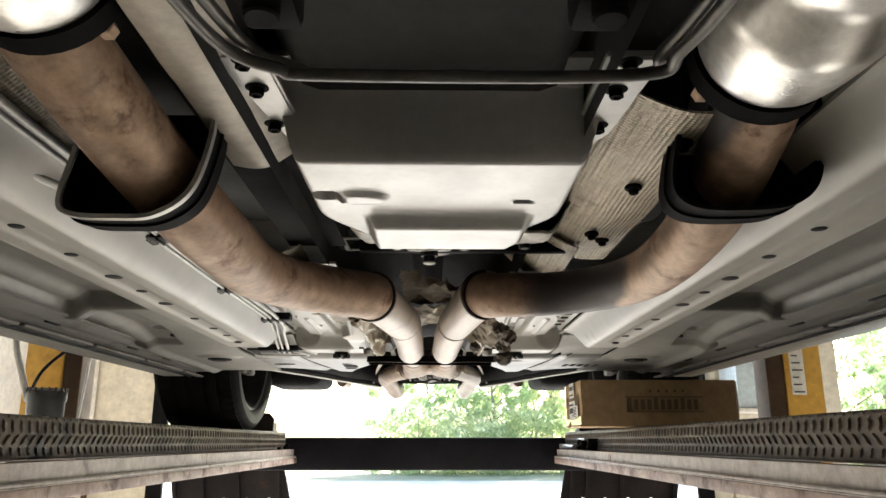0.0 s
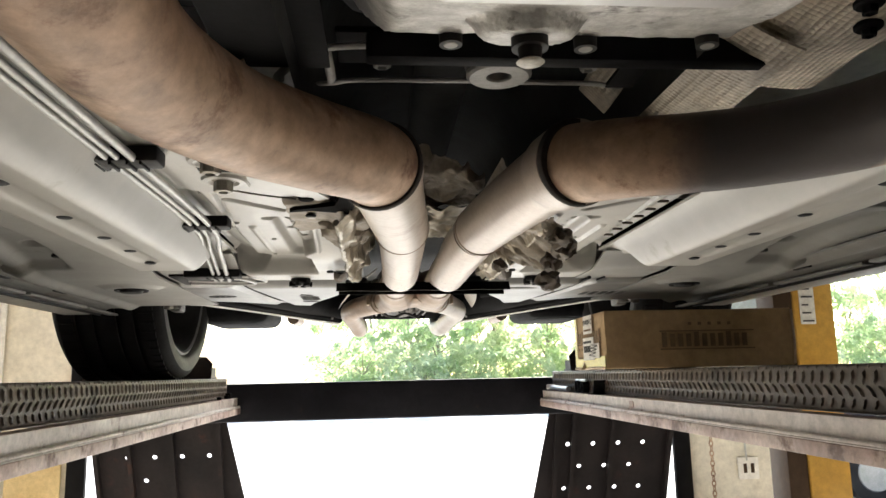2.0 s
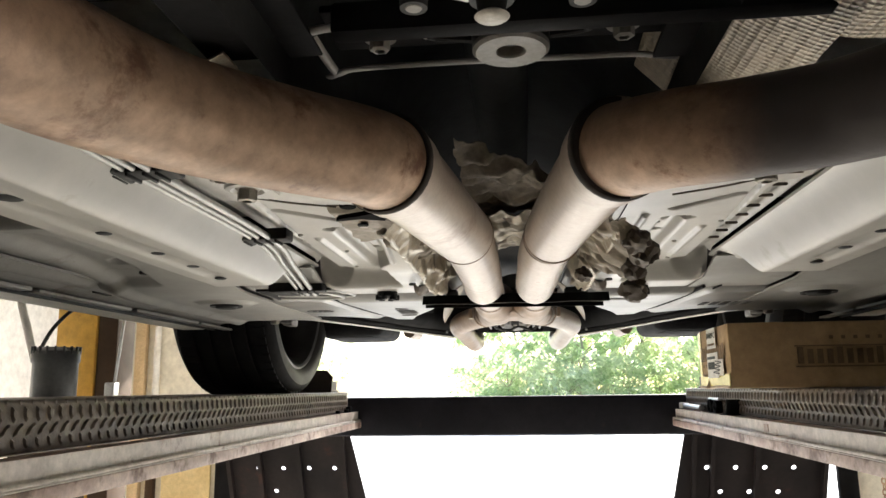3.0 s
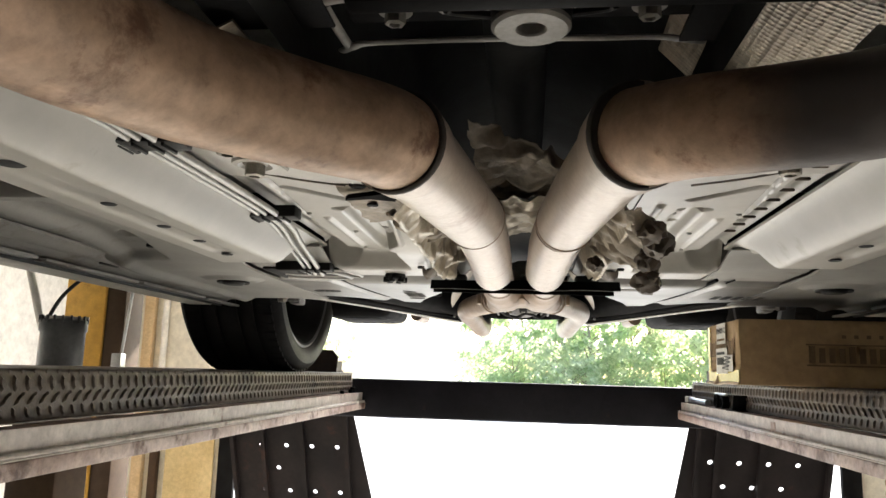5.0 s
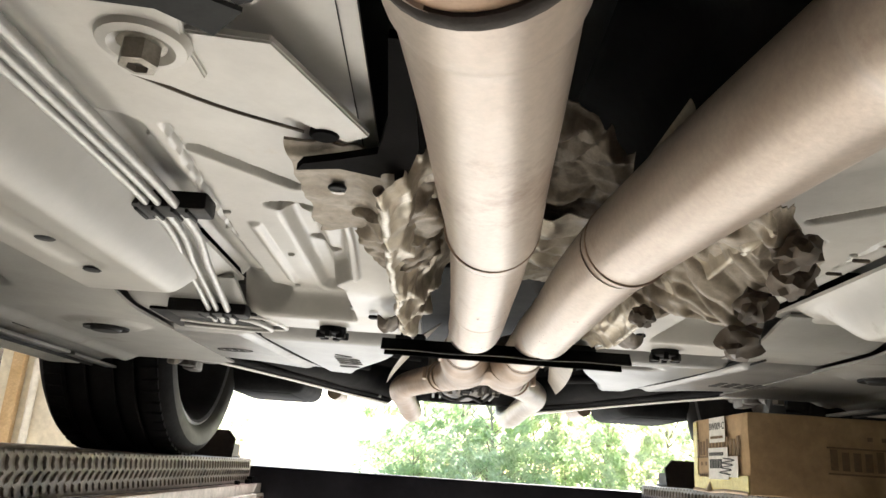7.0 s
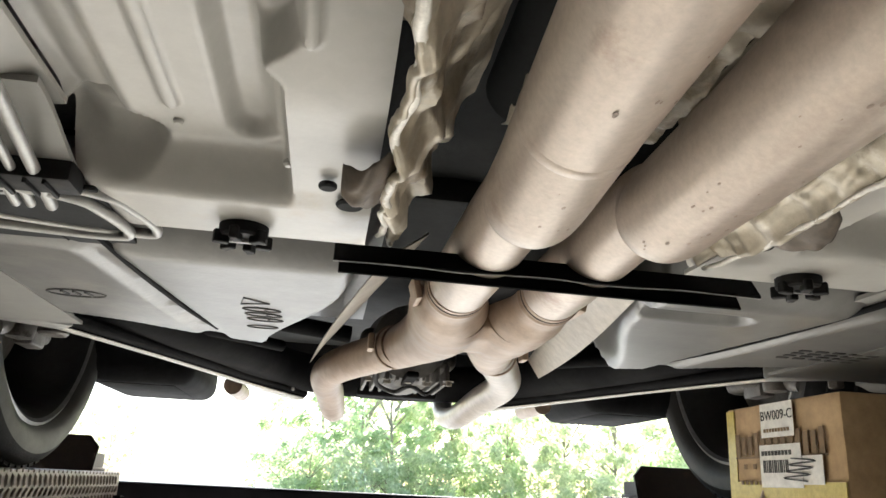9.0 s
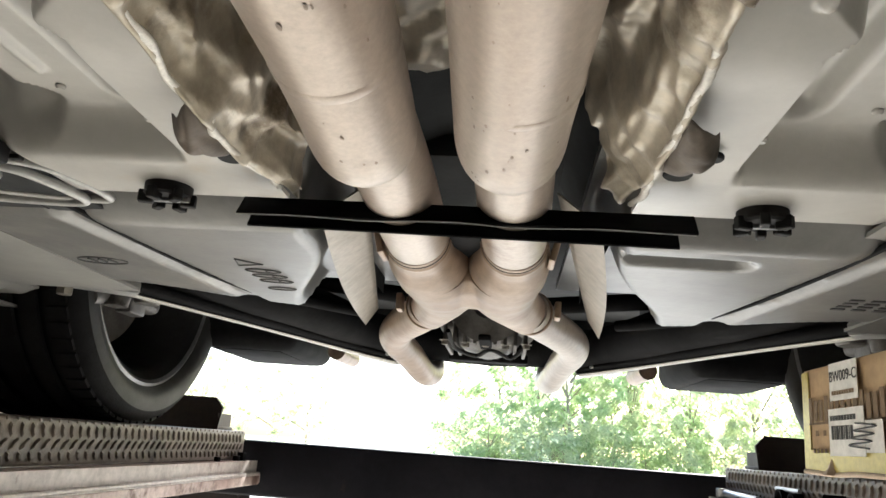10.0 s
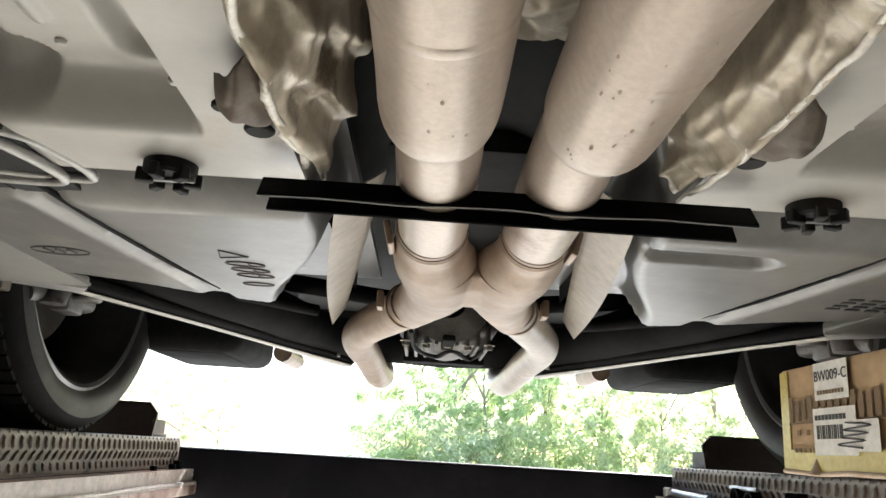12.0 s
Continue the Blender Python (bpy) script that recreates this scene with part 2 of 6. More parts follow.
M_PLY = mat("plywood", (0.52, 0.40, 0.20), (0.62, 0.50, 0.27), 5, 0.7, 0, 0.1, 60, spots=(0.34, 0.22, 0.09), spot_scale=9, spot_at=0.66)
M_WOOD = mat("pale_timber", (0.50, 0.36, 0.20), (0.60, 0.45, 0.27), 9, 0.7, 0, 0.2, 60)
M_STEEL = mat("galvanised_steel", (0.45, 0.46, 0.47), (0.58, 0.59, 0.60), 16, 0.4, 0.7, 0.1, 90)
M_CANGREY = mat("dark_can_metal", (0.045, 0.048, 0.052), (0.085, 0.09, 0.095), 10, 0.4, 0.4, 0.1, 90)
M_BARK = mat("bark", (0.30, 0.26, 0.20), (0.42, 0.37, 0.30), 14, 0.9, 0, 0.7, 30)
M_CARPAINT = mat("blue_car_paint", (0.07, 0.10, 0.17), (0.09, 0.12, 0.19), 3, 0.25, 0.3)
M_DARKGLASS = mat("dark_glass", (0.02, 0.025, 0.03), (0.03, 0.035, 0.04), 3, 0.08)
M_LIGHTBLUE = mat("pale_blue_plastic", (0.50, 0.62, 0.72), (0.58, 0.70, 0.78), 4, 0.5)


def shaded_bend(name, base, x0, x1, x2, x3, tint):
    """The pipe's rust with shade painted between two stations across the car."""
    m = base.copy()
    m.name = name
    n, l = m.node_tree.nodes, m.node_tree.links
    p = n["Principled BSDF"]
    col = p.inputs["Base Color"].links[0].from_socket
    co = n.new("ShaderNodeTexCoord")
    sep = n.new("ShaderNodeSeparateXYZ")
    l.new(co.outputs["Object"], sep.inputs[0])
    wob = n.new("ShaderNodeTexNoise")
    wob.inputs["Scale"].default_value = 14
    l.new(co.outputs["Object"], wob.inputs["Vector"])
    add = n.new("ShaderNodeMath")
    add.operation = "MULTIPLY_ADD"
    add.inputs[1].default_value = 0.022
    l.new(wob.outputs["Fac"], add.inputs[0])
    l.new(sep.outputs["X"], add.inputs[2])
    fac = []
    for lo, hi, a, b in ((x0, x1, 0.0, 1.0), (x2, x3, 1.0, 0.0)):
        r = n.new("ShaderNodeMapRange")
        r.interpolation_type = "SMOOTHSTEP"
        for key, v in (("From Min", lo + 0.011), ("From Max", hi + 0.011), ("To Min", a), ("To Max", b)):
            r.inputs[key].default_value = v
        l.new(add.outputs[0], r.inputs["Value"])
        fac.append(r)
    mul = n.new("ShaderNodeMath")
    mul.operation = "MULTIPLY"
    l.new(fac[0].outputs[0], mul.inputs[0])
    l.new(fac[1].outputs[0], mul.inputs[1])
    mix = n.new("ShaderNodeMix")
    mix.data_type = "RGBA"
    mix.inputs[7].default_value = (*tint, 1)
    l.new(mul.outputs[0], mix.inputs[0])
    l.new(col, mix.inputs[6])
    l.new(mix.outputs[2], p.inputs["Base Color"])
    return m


# Painted shade darkens the crossing part of the right front pipe.
M_SHADEDPIPE = shaded_bend("rust_pipe_bend_shade", M_RUSTPIPE, 0.118, 0.170, 0.246, 0.258, (0.050, 0.042, 0.042))


def leaf_mat(name, a, b):
    m = bpy.data.materials.new(name)
    m.use_nodes = True
    n, l = m.node_tree.nodes, m.node_tree.links
    p = n["Principled BSDF"]
    g = n.new("ShaderNodeNewGeometry")
    r = n.new("ShaderNodeValToRGB")
    r.color_ramp.elements[0].color, r.color_ramp.elements[1].color = (*a, 1), (*b, 1)
    l.new(g.outputs["Random Per Island"], r.inputs[0])
    l.new(r.outputs[0], p.inputs["Base Color"])
    p.inputs["Roughness"].default_value = 0.5
    tr = n.new("ShaderNodeBsdfTranslucent")
    l.new(r.outputs[0], tr.inputs["Color"])
    mx = n.new("ShaderNodeMixShader")
    mx.inputs[0].default_value = 0.80
    l.new(p.outputs[0], mx.inputs[1])
    l.new(tr.outputs[0], mx.inputs[2])
    l.new(mx.outputs[0], n["Material Output"].inputs["Surface"])
    return m


M_LEAF = leaf_mat("leaf_green", (0.44, 0.56, 0.31), (0.72, 0.79, 0.54))
M_LEAFPALE = leaf_mat("leaf_yellow_green", (0.56, 0.63, 0.40), (0.84, 0.86, 0.66))


# ---------------------------------------------------------------- building helpers
def thing(name, at, label, category, group="", kind=""):
    ob = new(name)
    ob.location = at
    ob.empty_display_size = 0.1
    return tagged(ob, label, category, group, kind)


def link(name, bm, material, smooth=True, angle=40):
    me = bpy.data.meshes.new(name)
    bm.normal_update()
    bm.to_mesh(me)
    bm.free()
    me.materials.append(material)
    if smooth:
        me.polygons.foreach_set("use_smooth", [True] * len(me.polygons))
        me.set_sharp_from_angle(angle=radians(angle))
    return new(name, me)


def part(name, bm, material, parent, label="", smooth=True, angle=40, kind=""):
    ob = link(name, bm, material, smooth, angle)
    ob.parent = parent
    if parent.type == "EMPTY":
        ob.matrix_parent_inverse = Matrix.Translation(-parent.location)
    return tagged(ob, label, kind=kind)


def solo(name, bm, material, label, category, kind="", smooth=True, angle=40, group=""):
    return tagged(link(name, bm, material, smooth, angle), label, category, group, kind)


def box(lo, hi, bevel=0.004, seg=2, m=None):
    bm = bmesh.new()
    bmesh.ops.create_cube(bm, size=1)
    lo, hi = Vector(lo), Vector(hi)
    for v in bm.verts:
        v.co = Vector([lo[i] + (v.co[i] + 0.5) * (hi[i] - lo[i]) for i in range(3)])
    if bevel:
        bmesh.ops.bevel(bm, geom=bm.edges[:], offset=bevel, segments=seg, affect="EDGES", profile=0.5)
    if m:
        bm.transform(m)
    return bm


def join(*bms):
    out = bms[0]
    for b in bms[1:]:
        me = bpy.data.meshes.new("tmp")
        b.to_mesh(me)
        b.free()
        out.from_mesh(me)
        bpy.data.meshes.remove(me)
    return out


def smooth_path(pts, steps=8):
    P = [Vector(p) for p in pts]
    P = [2 * P[0] - P[1]] + P + [2 * P[-1] - P[-2]]
    out = []
    for i in range(1, len(P) - 2):
        for k in range(steps):
            t = k / steps
            a, b, c, d = P[i - 1:i + 3]
            out.append(0.5 * (2 * b + (c - a) * t + (2 * a - 5 * b + 4 * c - d) * t * t + (3 * b - a - 3 * c + d) * t ** 3))
    out.append(P[-2])
    return out


def tube(pts, r, seg=28, steps=8, caps=True, flat=1.0, wall=0.0):
    """A pipe along a smooth path; r is one radius or one for each point; flat squashes it upright."""
    path = smooth_path(pts, steps) if steps > 1 else [Vector(p) for p in pts]
    rs = [r] * len(path) if not isinstance(r, (list, tuple)) else list(np.interp(np.linspace(0, len(pts) - 1, len(path)), range(len(pts)), r))
    bm = bmesh.new()
    rings, side = [], None
    for i, p in enumerate(path):
        d = (path[min(i + 1, len(path) - 1)] - path[max(i - 1, 0)]).normalized()
        if side is None:
            side = d.cross(Vector((0, 0, 1)))
            if side.length < 1e-3:
                side = d.cross(Vector((1, 0, 0)))
        side = (side - d * side.dot(d)).normalized()
        up = side.cross(d)
        rings.append([bm.verts.new(p + side * math.cos(a) * rs[i] + up * math.sin(a) * rs[i] * flat) for a in [2 * math.pi * k / seg for k in range(seg)]])
    for a, b in zip(rings, rings[1:]):
        for k in range(seg):
            bm.faces.new((a[k], a[(k + 1) % seg], b[(k + 1) % seg], b[k]))
    if caps:
        bm.faces.new(rings[0][::-1])
        bm.faces.new(rings[-1])
    bmesh.ops.recalc_face_normals(bm, faces=bm.faces[:])
    return bm


def lathe(profile, centre, axis="x", seg=48):
    """Turn (radius, along) pairs round an axis through centre."""
    bm = bmesh.new()
    rings = []
    for rad, al in profile:
        ring = []
        for k in range(seg):
            a = 2 * math.pi * k / seg
            c, s = math.cos(a) * rad, math.sin(a) * rad
            v = {"x": (al, c, s), "y": (c, al, s), "z": (c, s, al)}[axis]
            ring.append(bm.verts.new(Vector(centre) + Vector(v)))
        rings.append(ring)
    for a, b in zip(rings, rings[1:]):
        for k in range(seg):
            bm.faces.new((a[k], a[(k + 1) % seg], b[(k + 1) % seg], b[k]))
    bmesh.ops.recalc_face_normals(bm, faces=bm.faces[:])
    return bm


def sheet(x0, x1, y0, y1, dx, dy, zf, thick=0.004, xf=None):
    """A pressed sheet z = zf(x, y) with thickness (upwards)."""
    nx, ny = max(2, int(abs(x1 - x0) / dx) + 1), max(2, int((y1 - y0) / dy) + 1)
    bm = bmesh.new()
    low, top = [], []
    for j in range(ny):
        y = y0 + (y1 - y0) * j / (ny - 1)
        lo_row, hi_row = [], []
        for i in range(nx):
            x = x0 + (x1 - x0) * i / (nx - 1)
            xx, yy, zz = xf(x, y) if xf else (x, y, zf(x, y))
            lo_row.append(bm.verts.new((xx, yy, zz)))
            if thick and (i in (0, nx - 1) or j in (0, ny - 1)):
                hi_row.append(bm.verts.new((xx, yy, zz + thick)))
            else:
                hi_row.append(None)
        low.append(lo_row)
        top.append(hi_row)
    for j in range(ny - 1):
        for i in range(nx - 1):
            bm.faces.new((low[j][i], low[j + 1][i], low[j + 1][i + 1], low[j][i + 1]))
    if thick:
        edge = [(0, i) for i in range(nx)] + [(j, nx - 1) for j in range(1, ny)] + [(ny - 1, i) for i in range(nx - 2, -1, -1)] + [(j, 0) for j in range(ny - 2, 0, -1)]
        for (ja, ia), (jb, ib) in zip(edge, edge[1:] + edge[:1]):
            bm.faces.new((low[ja][ia], low[jb][ib], top[jb][ib], top[ja][ia]))
    bmesh.ops.recalc_face_normals(bm, faces=bm.faces[:])
    return bm


def prism(outline, z0, z1, bevel=0.0):
    """An upright prism on an outline of (x, y)."""
    bm = bmesh.new()
    lo = [bm.verts.new((x, y, z0)) for x, y in outline]
    hi = [bm.verts.new((x, y, z1)) for x, y in outline]
    bm.faces.new(lo[::-1])
    bm.faces.new(hi)
    for k in range(len(lo)):
        bm.faces.new((lo[k], lo[(k + 1) % len(lo)], hi[(k + 1) % len(lo)], hi[k]))
    bmesh.ops.recalc_face_normals(bm, faces=bm.faces[:])
    if bevel:
        bmesh.ops.bevel(bm, geom=bm.edges[:], offset=bevel, segments=2, affect="EDGES")
    return bm


def band(path, width, thick, z):
    """An upright strip of sheet metal along a path of (x, y), from z up by width."""
    P = smooth_path([(x, y, 0) for x, y in path], 8)
    bm = bmesh.new()
    cols = []
    for i, p in enumerate(P):
        d = (P[min(i + 1, len(P) - 1)] - P[max(i - 1, 0)]).normalized()
        n = Vector((-d.y, d.x, 0)) * thick
        cols.append([bm.verts.new((q.x, q.y, zz)) for q, zz in ((p, z), (p + n, z), (p + n, z + width), (p, z + width))])
    for a, b in zip(cols, cols[1:]):
        for k in range(4):
            bm.faces.new((a[k], a[(k + 1) % 4], b[(k + 1) % 4], b[k]))
    bm.faces.new(cols[0][::-1])
    bm.faces.new(cols[-1])
    bmesh.ops.recalc_face_normals(bm, faces=bm.faces[:])
    return bm


def disc(centre, r, h, seg=20, axis="z", bevel=0.15):
    b = bevel * r
    return lathe([(0.0001, 0), (r - b, 0), (r, min(b, h / 2)), (r, h - min(b, h / 2)), (r - b, h), (0.0001, h)], centre, axis, seg)


def hexbolt(centre, r, h, washer=1.6):
    """A bolt head that hangs below its washer."""
    c = Vector(centre)
    bm = lathe([(r * 0.55, -h), (r * 0.95, -h * 0.93), (r, -h * 0.8), (r, 0.0)], c, "z", 6)
    bm2 = lathe([(0.0001, -h * 0.75), (r * 0.55, -h * 0.75), (r * 0.55, -h)], c, "z", 6)
    return join(bm, bm2, disc(c + Vector((0, 0, -0.15 * h)), r * washer, h * 0.18, 20))


def step(a, b, x):
    t = min(1, max(0, (x - a) / (b - a)))
    return t * t * (3 - 2 * t)


def bump_oval(x, y, cx, cy, rx, ry):
    d = ((x - cx) / rx) ** 2 + ((y - cy) / ry) ** 2
    return 1 - step(0.55, 1.15, d)


def bump_bar(x, y, ax, ay, bx, by, w):
    dx, dy = bx - ax, by - ay
    t = min(1, max(0, ((x - ax) * dx + (y - ay) * dy) / (dx * dx + dy * dy)))
    d = math.hypot(x - ax - t * dx, y - ay - t * dy)
    return 1 - step(w * 0.30, w, d)


def crumple(p, f, amp, seed=0.0):
    return amp * noise.fractal(Vector((p[0] * f + seed, p[1] * f, p[2] * f + seed * 0.7)), 0.9, 2.0, 4)


def ridged(p, f, amp, seed=0.0):
    v = noise.noise(Vector((p[0] * f + seed, p[1] * f + seed, p[2] * f)))
    return amp * (1 - 2 * abs(v))


# ---------------------------------------------------------------- the workshop shell
def wall_panel(name, lo, hi, material=None):
    return solo(name, box(lo, hi, 0.0), material or M_WALL, "unseen workshop wall, darkened to cut light from behind" if material is M_DARKSOUTH else "painted workshop wall, slightly dirty", "wall", "structure", smooth=False)


solo("ground", sheet(-200, 200, -200, 260, 16, 11.5, lambda x, y: ZF - 0.02 + 1.0 * step(33, 60, y) * step(-8, 2, x), 0.0), M_GRASS, "rough dry grass rising to the trees behind the yard", "ground", "structure")
solo("road", box((-14, YB - 0.02, ZF - 0.2), (14, 36.5, ZF), 0.0), M_DRIVE, "sunlit pale concrete drive outside the open doors", "drive", "structure", smooth=False)
# Unseen apron, added to keep green bounce light from the grass away.
solo("pavement", box((-14, -34.0, ZF - 0.2), (14, -4.22, ZF), 0.0), M_DRIVE, "unseen pale concrete apron added outside the south wall", "drive", "structure", smooth=False)
solo("floor", box((-3.0, -4.2, ZF - 0.2), (6.2, YB - 0.02, ZF + 0.004), 0.0), M_CONCRETE, "worn grey concrete workshop floor", "floor", "structure", smooth=False)
solo("ceiling", box((-3.0, -4.2, 2.35), (6.2, YB + 0.2, 2.5), 0.0), M_CEIL, "pale board ceiling of the workshop", "ceiling", "structure", smooth=False)
wall_panel("wall_west", (-3.0, -4.2, ZF), (-2.8, YB, 2.35), M_WALLWHITE)
wall_panel("wall_east", (6.0, -4.2, ZF), (6.2, YB, 2.35))
# Unseen south walls are kept dark so south-facing surfaces catch less light.
wall_panel("wall_south_1", (-2.8, -4.2, ZF), (-1.95, -4.0, 2.35), M_DARKSOUTH)
wall_panel("wall_south_2", (1.95, -4.2, ZF), (2.62, -4.0, 2.35), M_DARKSOUTH)
wall_panel("wall_south_3", (5.3, -4.2, ZF), (6.0, -4.0, 2.35), M_DARKSOUTH)
wall_panel("wall_south_4", (-1.95, -4.2, ZF), (1.95, -4.0, 2.35), M_DARKSOUTH)
wall_panel("wall_south_5", (2.62, -4.2, ZF), (5.3, -4.0, 2.35), M_DARKSOUTH)
wall_panel("wall_north_1", (-2.8, YB, ZF), (-1.95, YB + 0.18, 2.35))
wall_panel("wall_north_2", (1.95, YB, ZF), (2.92, YB + 0.18, 2.35))
wall_panel("wall_north_3", (5.3, YB, ZF), (6.0, YB + 0.18, 2.35))
wall_panel("wall_north_4", (-1.95, YB, 1.45), (1.95, YB + 0.18, 2.35))
wall_panel("wall_north_5", (2.92, YB, 1.45), (5.3, YB + 0.18, 2.35))

# ---------------------------------------------------------------- the four-post lift
lift = thing("four_post_lift", (0, 4.4, ZF + 0.004), "drive-on four-post vehicle lift with worn tread-plate runways", "lift")


def tread_marks(s, xin, y0, y1):
    """Raised teardrop lugs on the folded-down inner side of a runway, in a herringbone of two rows."""
    verts, faces = [], []

    def lug(cy, cz, ang, ln, wd, h):
        c, sn = math.cos(ang), math.sin(ang)
        base = len(verts)
        ring = []
        for k in range(8):
            a = 2 * math.pi * k / 8
            u, w = math.cos(a) * ln, math.sin(a) * wd
            ring.append((cy + u * c - w * sn, cz + u * sn + w * c))
        for y, z in ring:
            verts.append((xin, y, z))
        for y, z in ring:
            verts.append((xin - s * h, cy + (y - cy) * 0.55, cz + (z - cz) * 0.55))
        for k in range(8):
            q = (base + k, base + (k + 1) % 8, base + 8 + (k + 1) % 8, base + 8 + k)
            faces.append(q)
        faces.append(tuple(base + 8 + k for k in range(8)))

    n = int((y1 - y0) / 0.0255)
    for i in range(n):
        y = y0 + 0.012 + i * 0.0255
        lug(y, ZR - 0.019, 1.57 + 0.30, 0.0118, 0.0046, 0.0036)
        lug(y + 0.0127, ZR - 0.039, 0.72, 0.0130, 0.0042, 0.0036)
        lug(y + 0.004, ZR - 0.057, 2.1, 0.0088, 0.0040, 0.0030)
        lug(y + 0.0127, ZR - 0.0035, 1.2, 0.0035, 0.0036, 0.0014)
    me = bpy.data.meshes.new("tread_lugs")
    me.from_pydata(verts, [], faces)
    bm = bmesh.new()
    bm.from_mesh(me)
    bpy.data.meshes.remove(me)
    bmesh.ops.recalc_face_normals(bm, faces=bm.faces[:])
    return bm


def runway(s, xin, y1):
    y0 = -1.2
    xo = xin + s * 0.52
    lo, hi = min(xin, xo), max(xin, xo)
    deck = part("runway", box((lo, y0, ZR - 0.072), (hi, y1, ZR), 0.006, 3), M_PLATE, lift, "dirty brown tread-plate runway with folded sides")
    part("tread_pattern", tread_marks(s, xin, 0.9, y1 - 0.01), M_PLATE, deck, kind="stuff")
    # angle-iron jack rail below and inside the deck: upright web, rolled lip, toe flange
    xr = xin - s * 0.035
    prof = [(0, -0.075), (0, -0.103), (-0.004, -0.107), (-0.012, -0.110), (-0.012, -0.130), (0.006, -0.130), (0.006, -0.075)]
    bm = bmesh.new()
    rows = []
    for y in (y0, y1 + 0.02):
        rows.append([bm.verts.new((xr + s * a, y, ZR + b + 0.002)) for a, b in prof])
    for k in range(len(prof)):
        bm.faces.new((rows[0][k], rows[0][(k + 1) % len(prof)], rows[1][(k + 1) % len(prof)], rows[1][k]))
    bm.faces.new(rows[0])
    bm.faces.new(rows[1][::-1])
    bmesh.ops.recalc_face_normals(bm, faces=bm.faces[:])
    rail = part("jack_rail", bm, M_PINKRAIL, lift, "chipped pale pink painted steel rail", angle=20)
    a, b = sorted((xr - s * 0.001, xr - s * 0.014))
    part("rail_lip", tube([(xr - s * 0.008, y0, ZR - 0.1045), (xr - s * 0.008, y1 + 0.018, ZR - 0.1045)], 0.0035, 8, 1), M_PINKRAIL, rail)
    part("toe_strip", box((a, y0, ZR - 0.132), (b, y1 + 0.01, ZR - 0.110), 0.002), M_PINKLOW, rail, "rusty lower rail strip")
    a, b = sorted((xin + s * 0.004, xr + s * 0.003))
    part("rail_ledge", box((a, y0, ZR - 0.080), (b, y1 + 0.01, ZR - 0.073), 0.001), M_PINKLOW, rail)
    return deck


RUN_L, RUN_R, Y_END = -0.64, 0.60, 4.32
runway(-1, RUN_L, Y_END)
runway(1, RUN_R, Y_END)
beam = part("cross_beam", box((-1.75, 4.345, -0.142), (1.75, 4.50, 0.000), 0.008, 3), M_BEAM, lift, "dark painted steel cross beam")


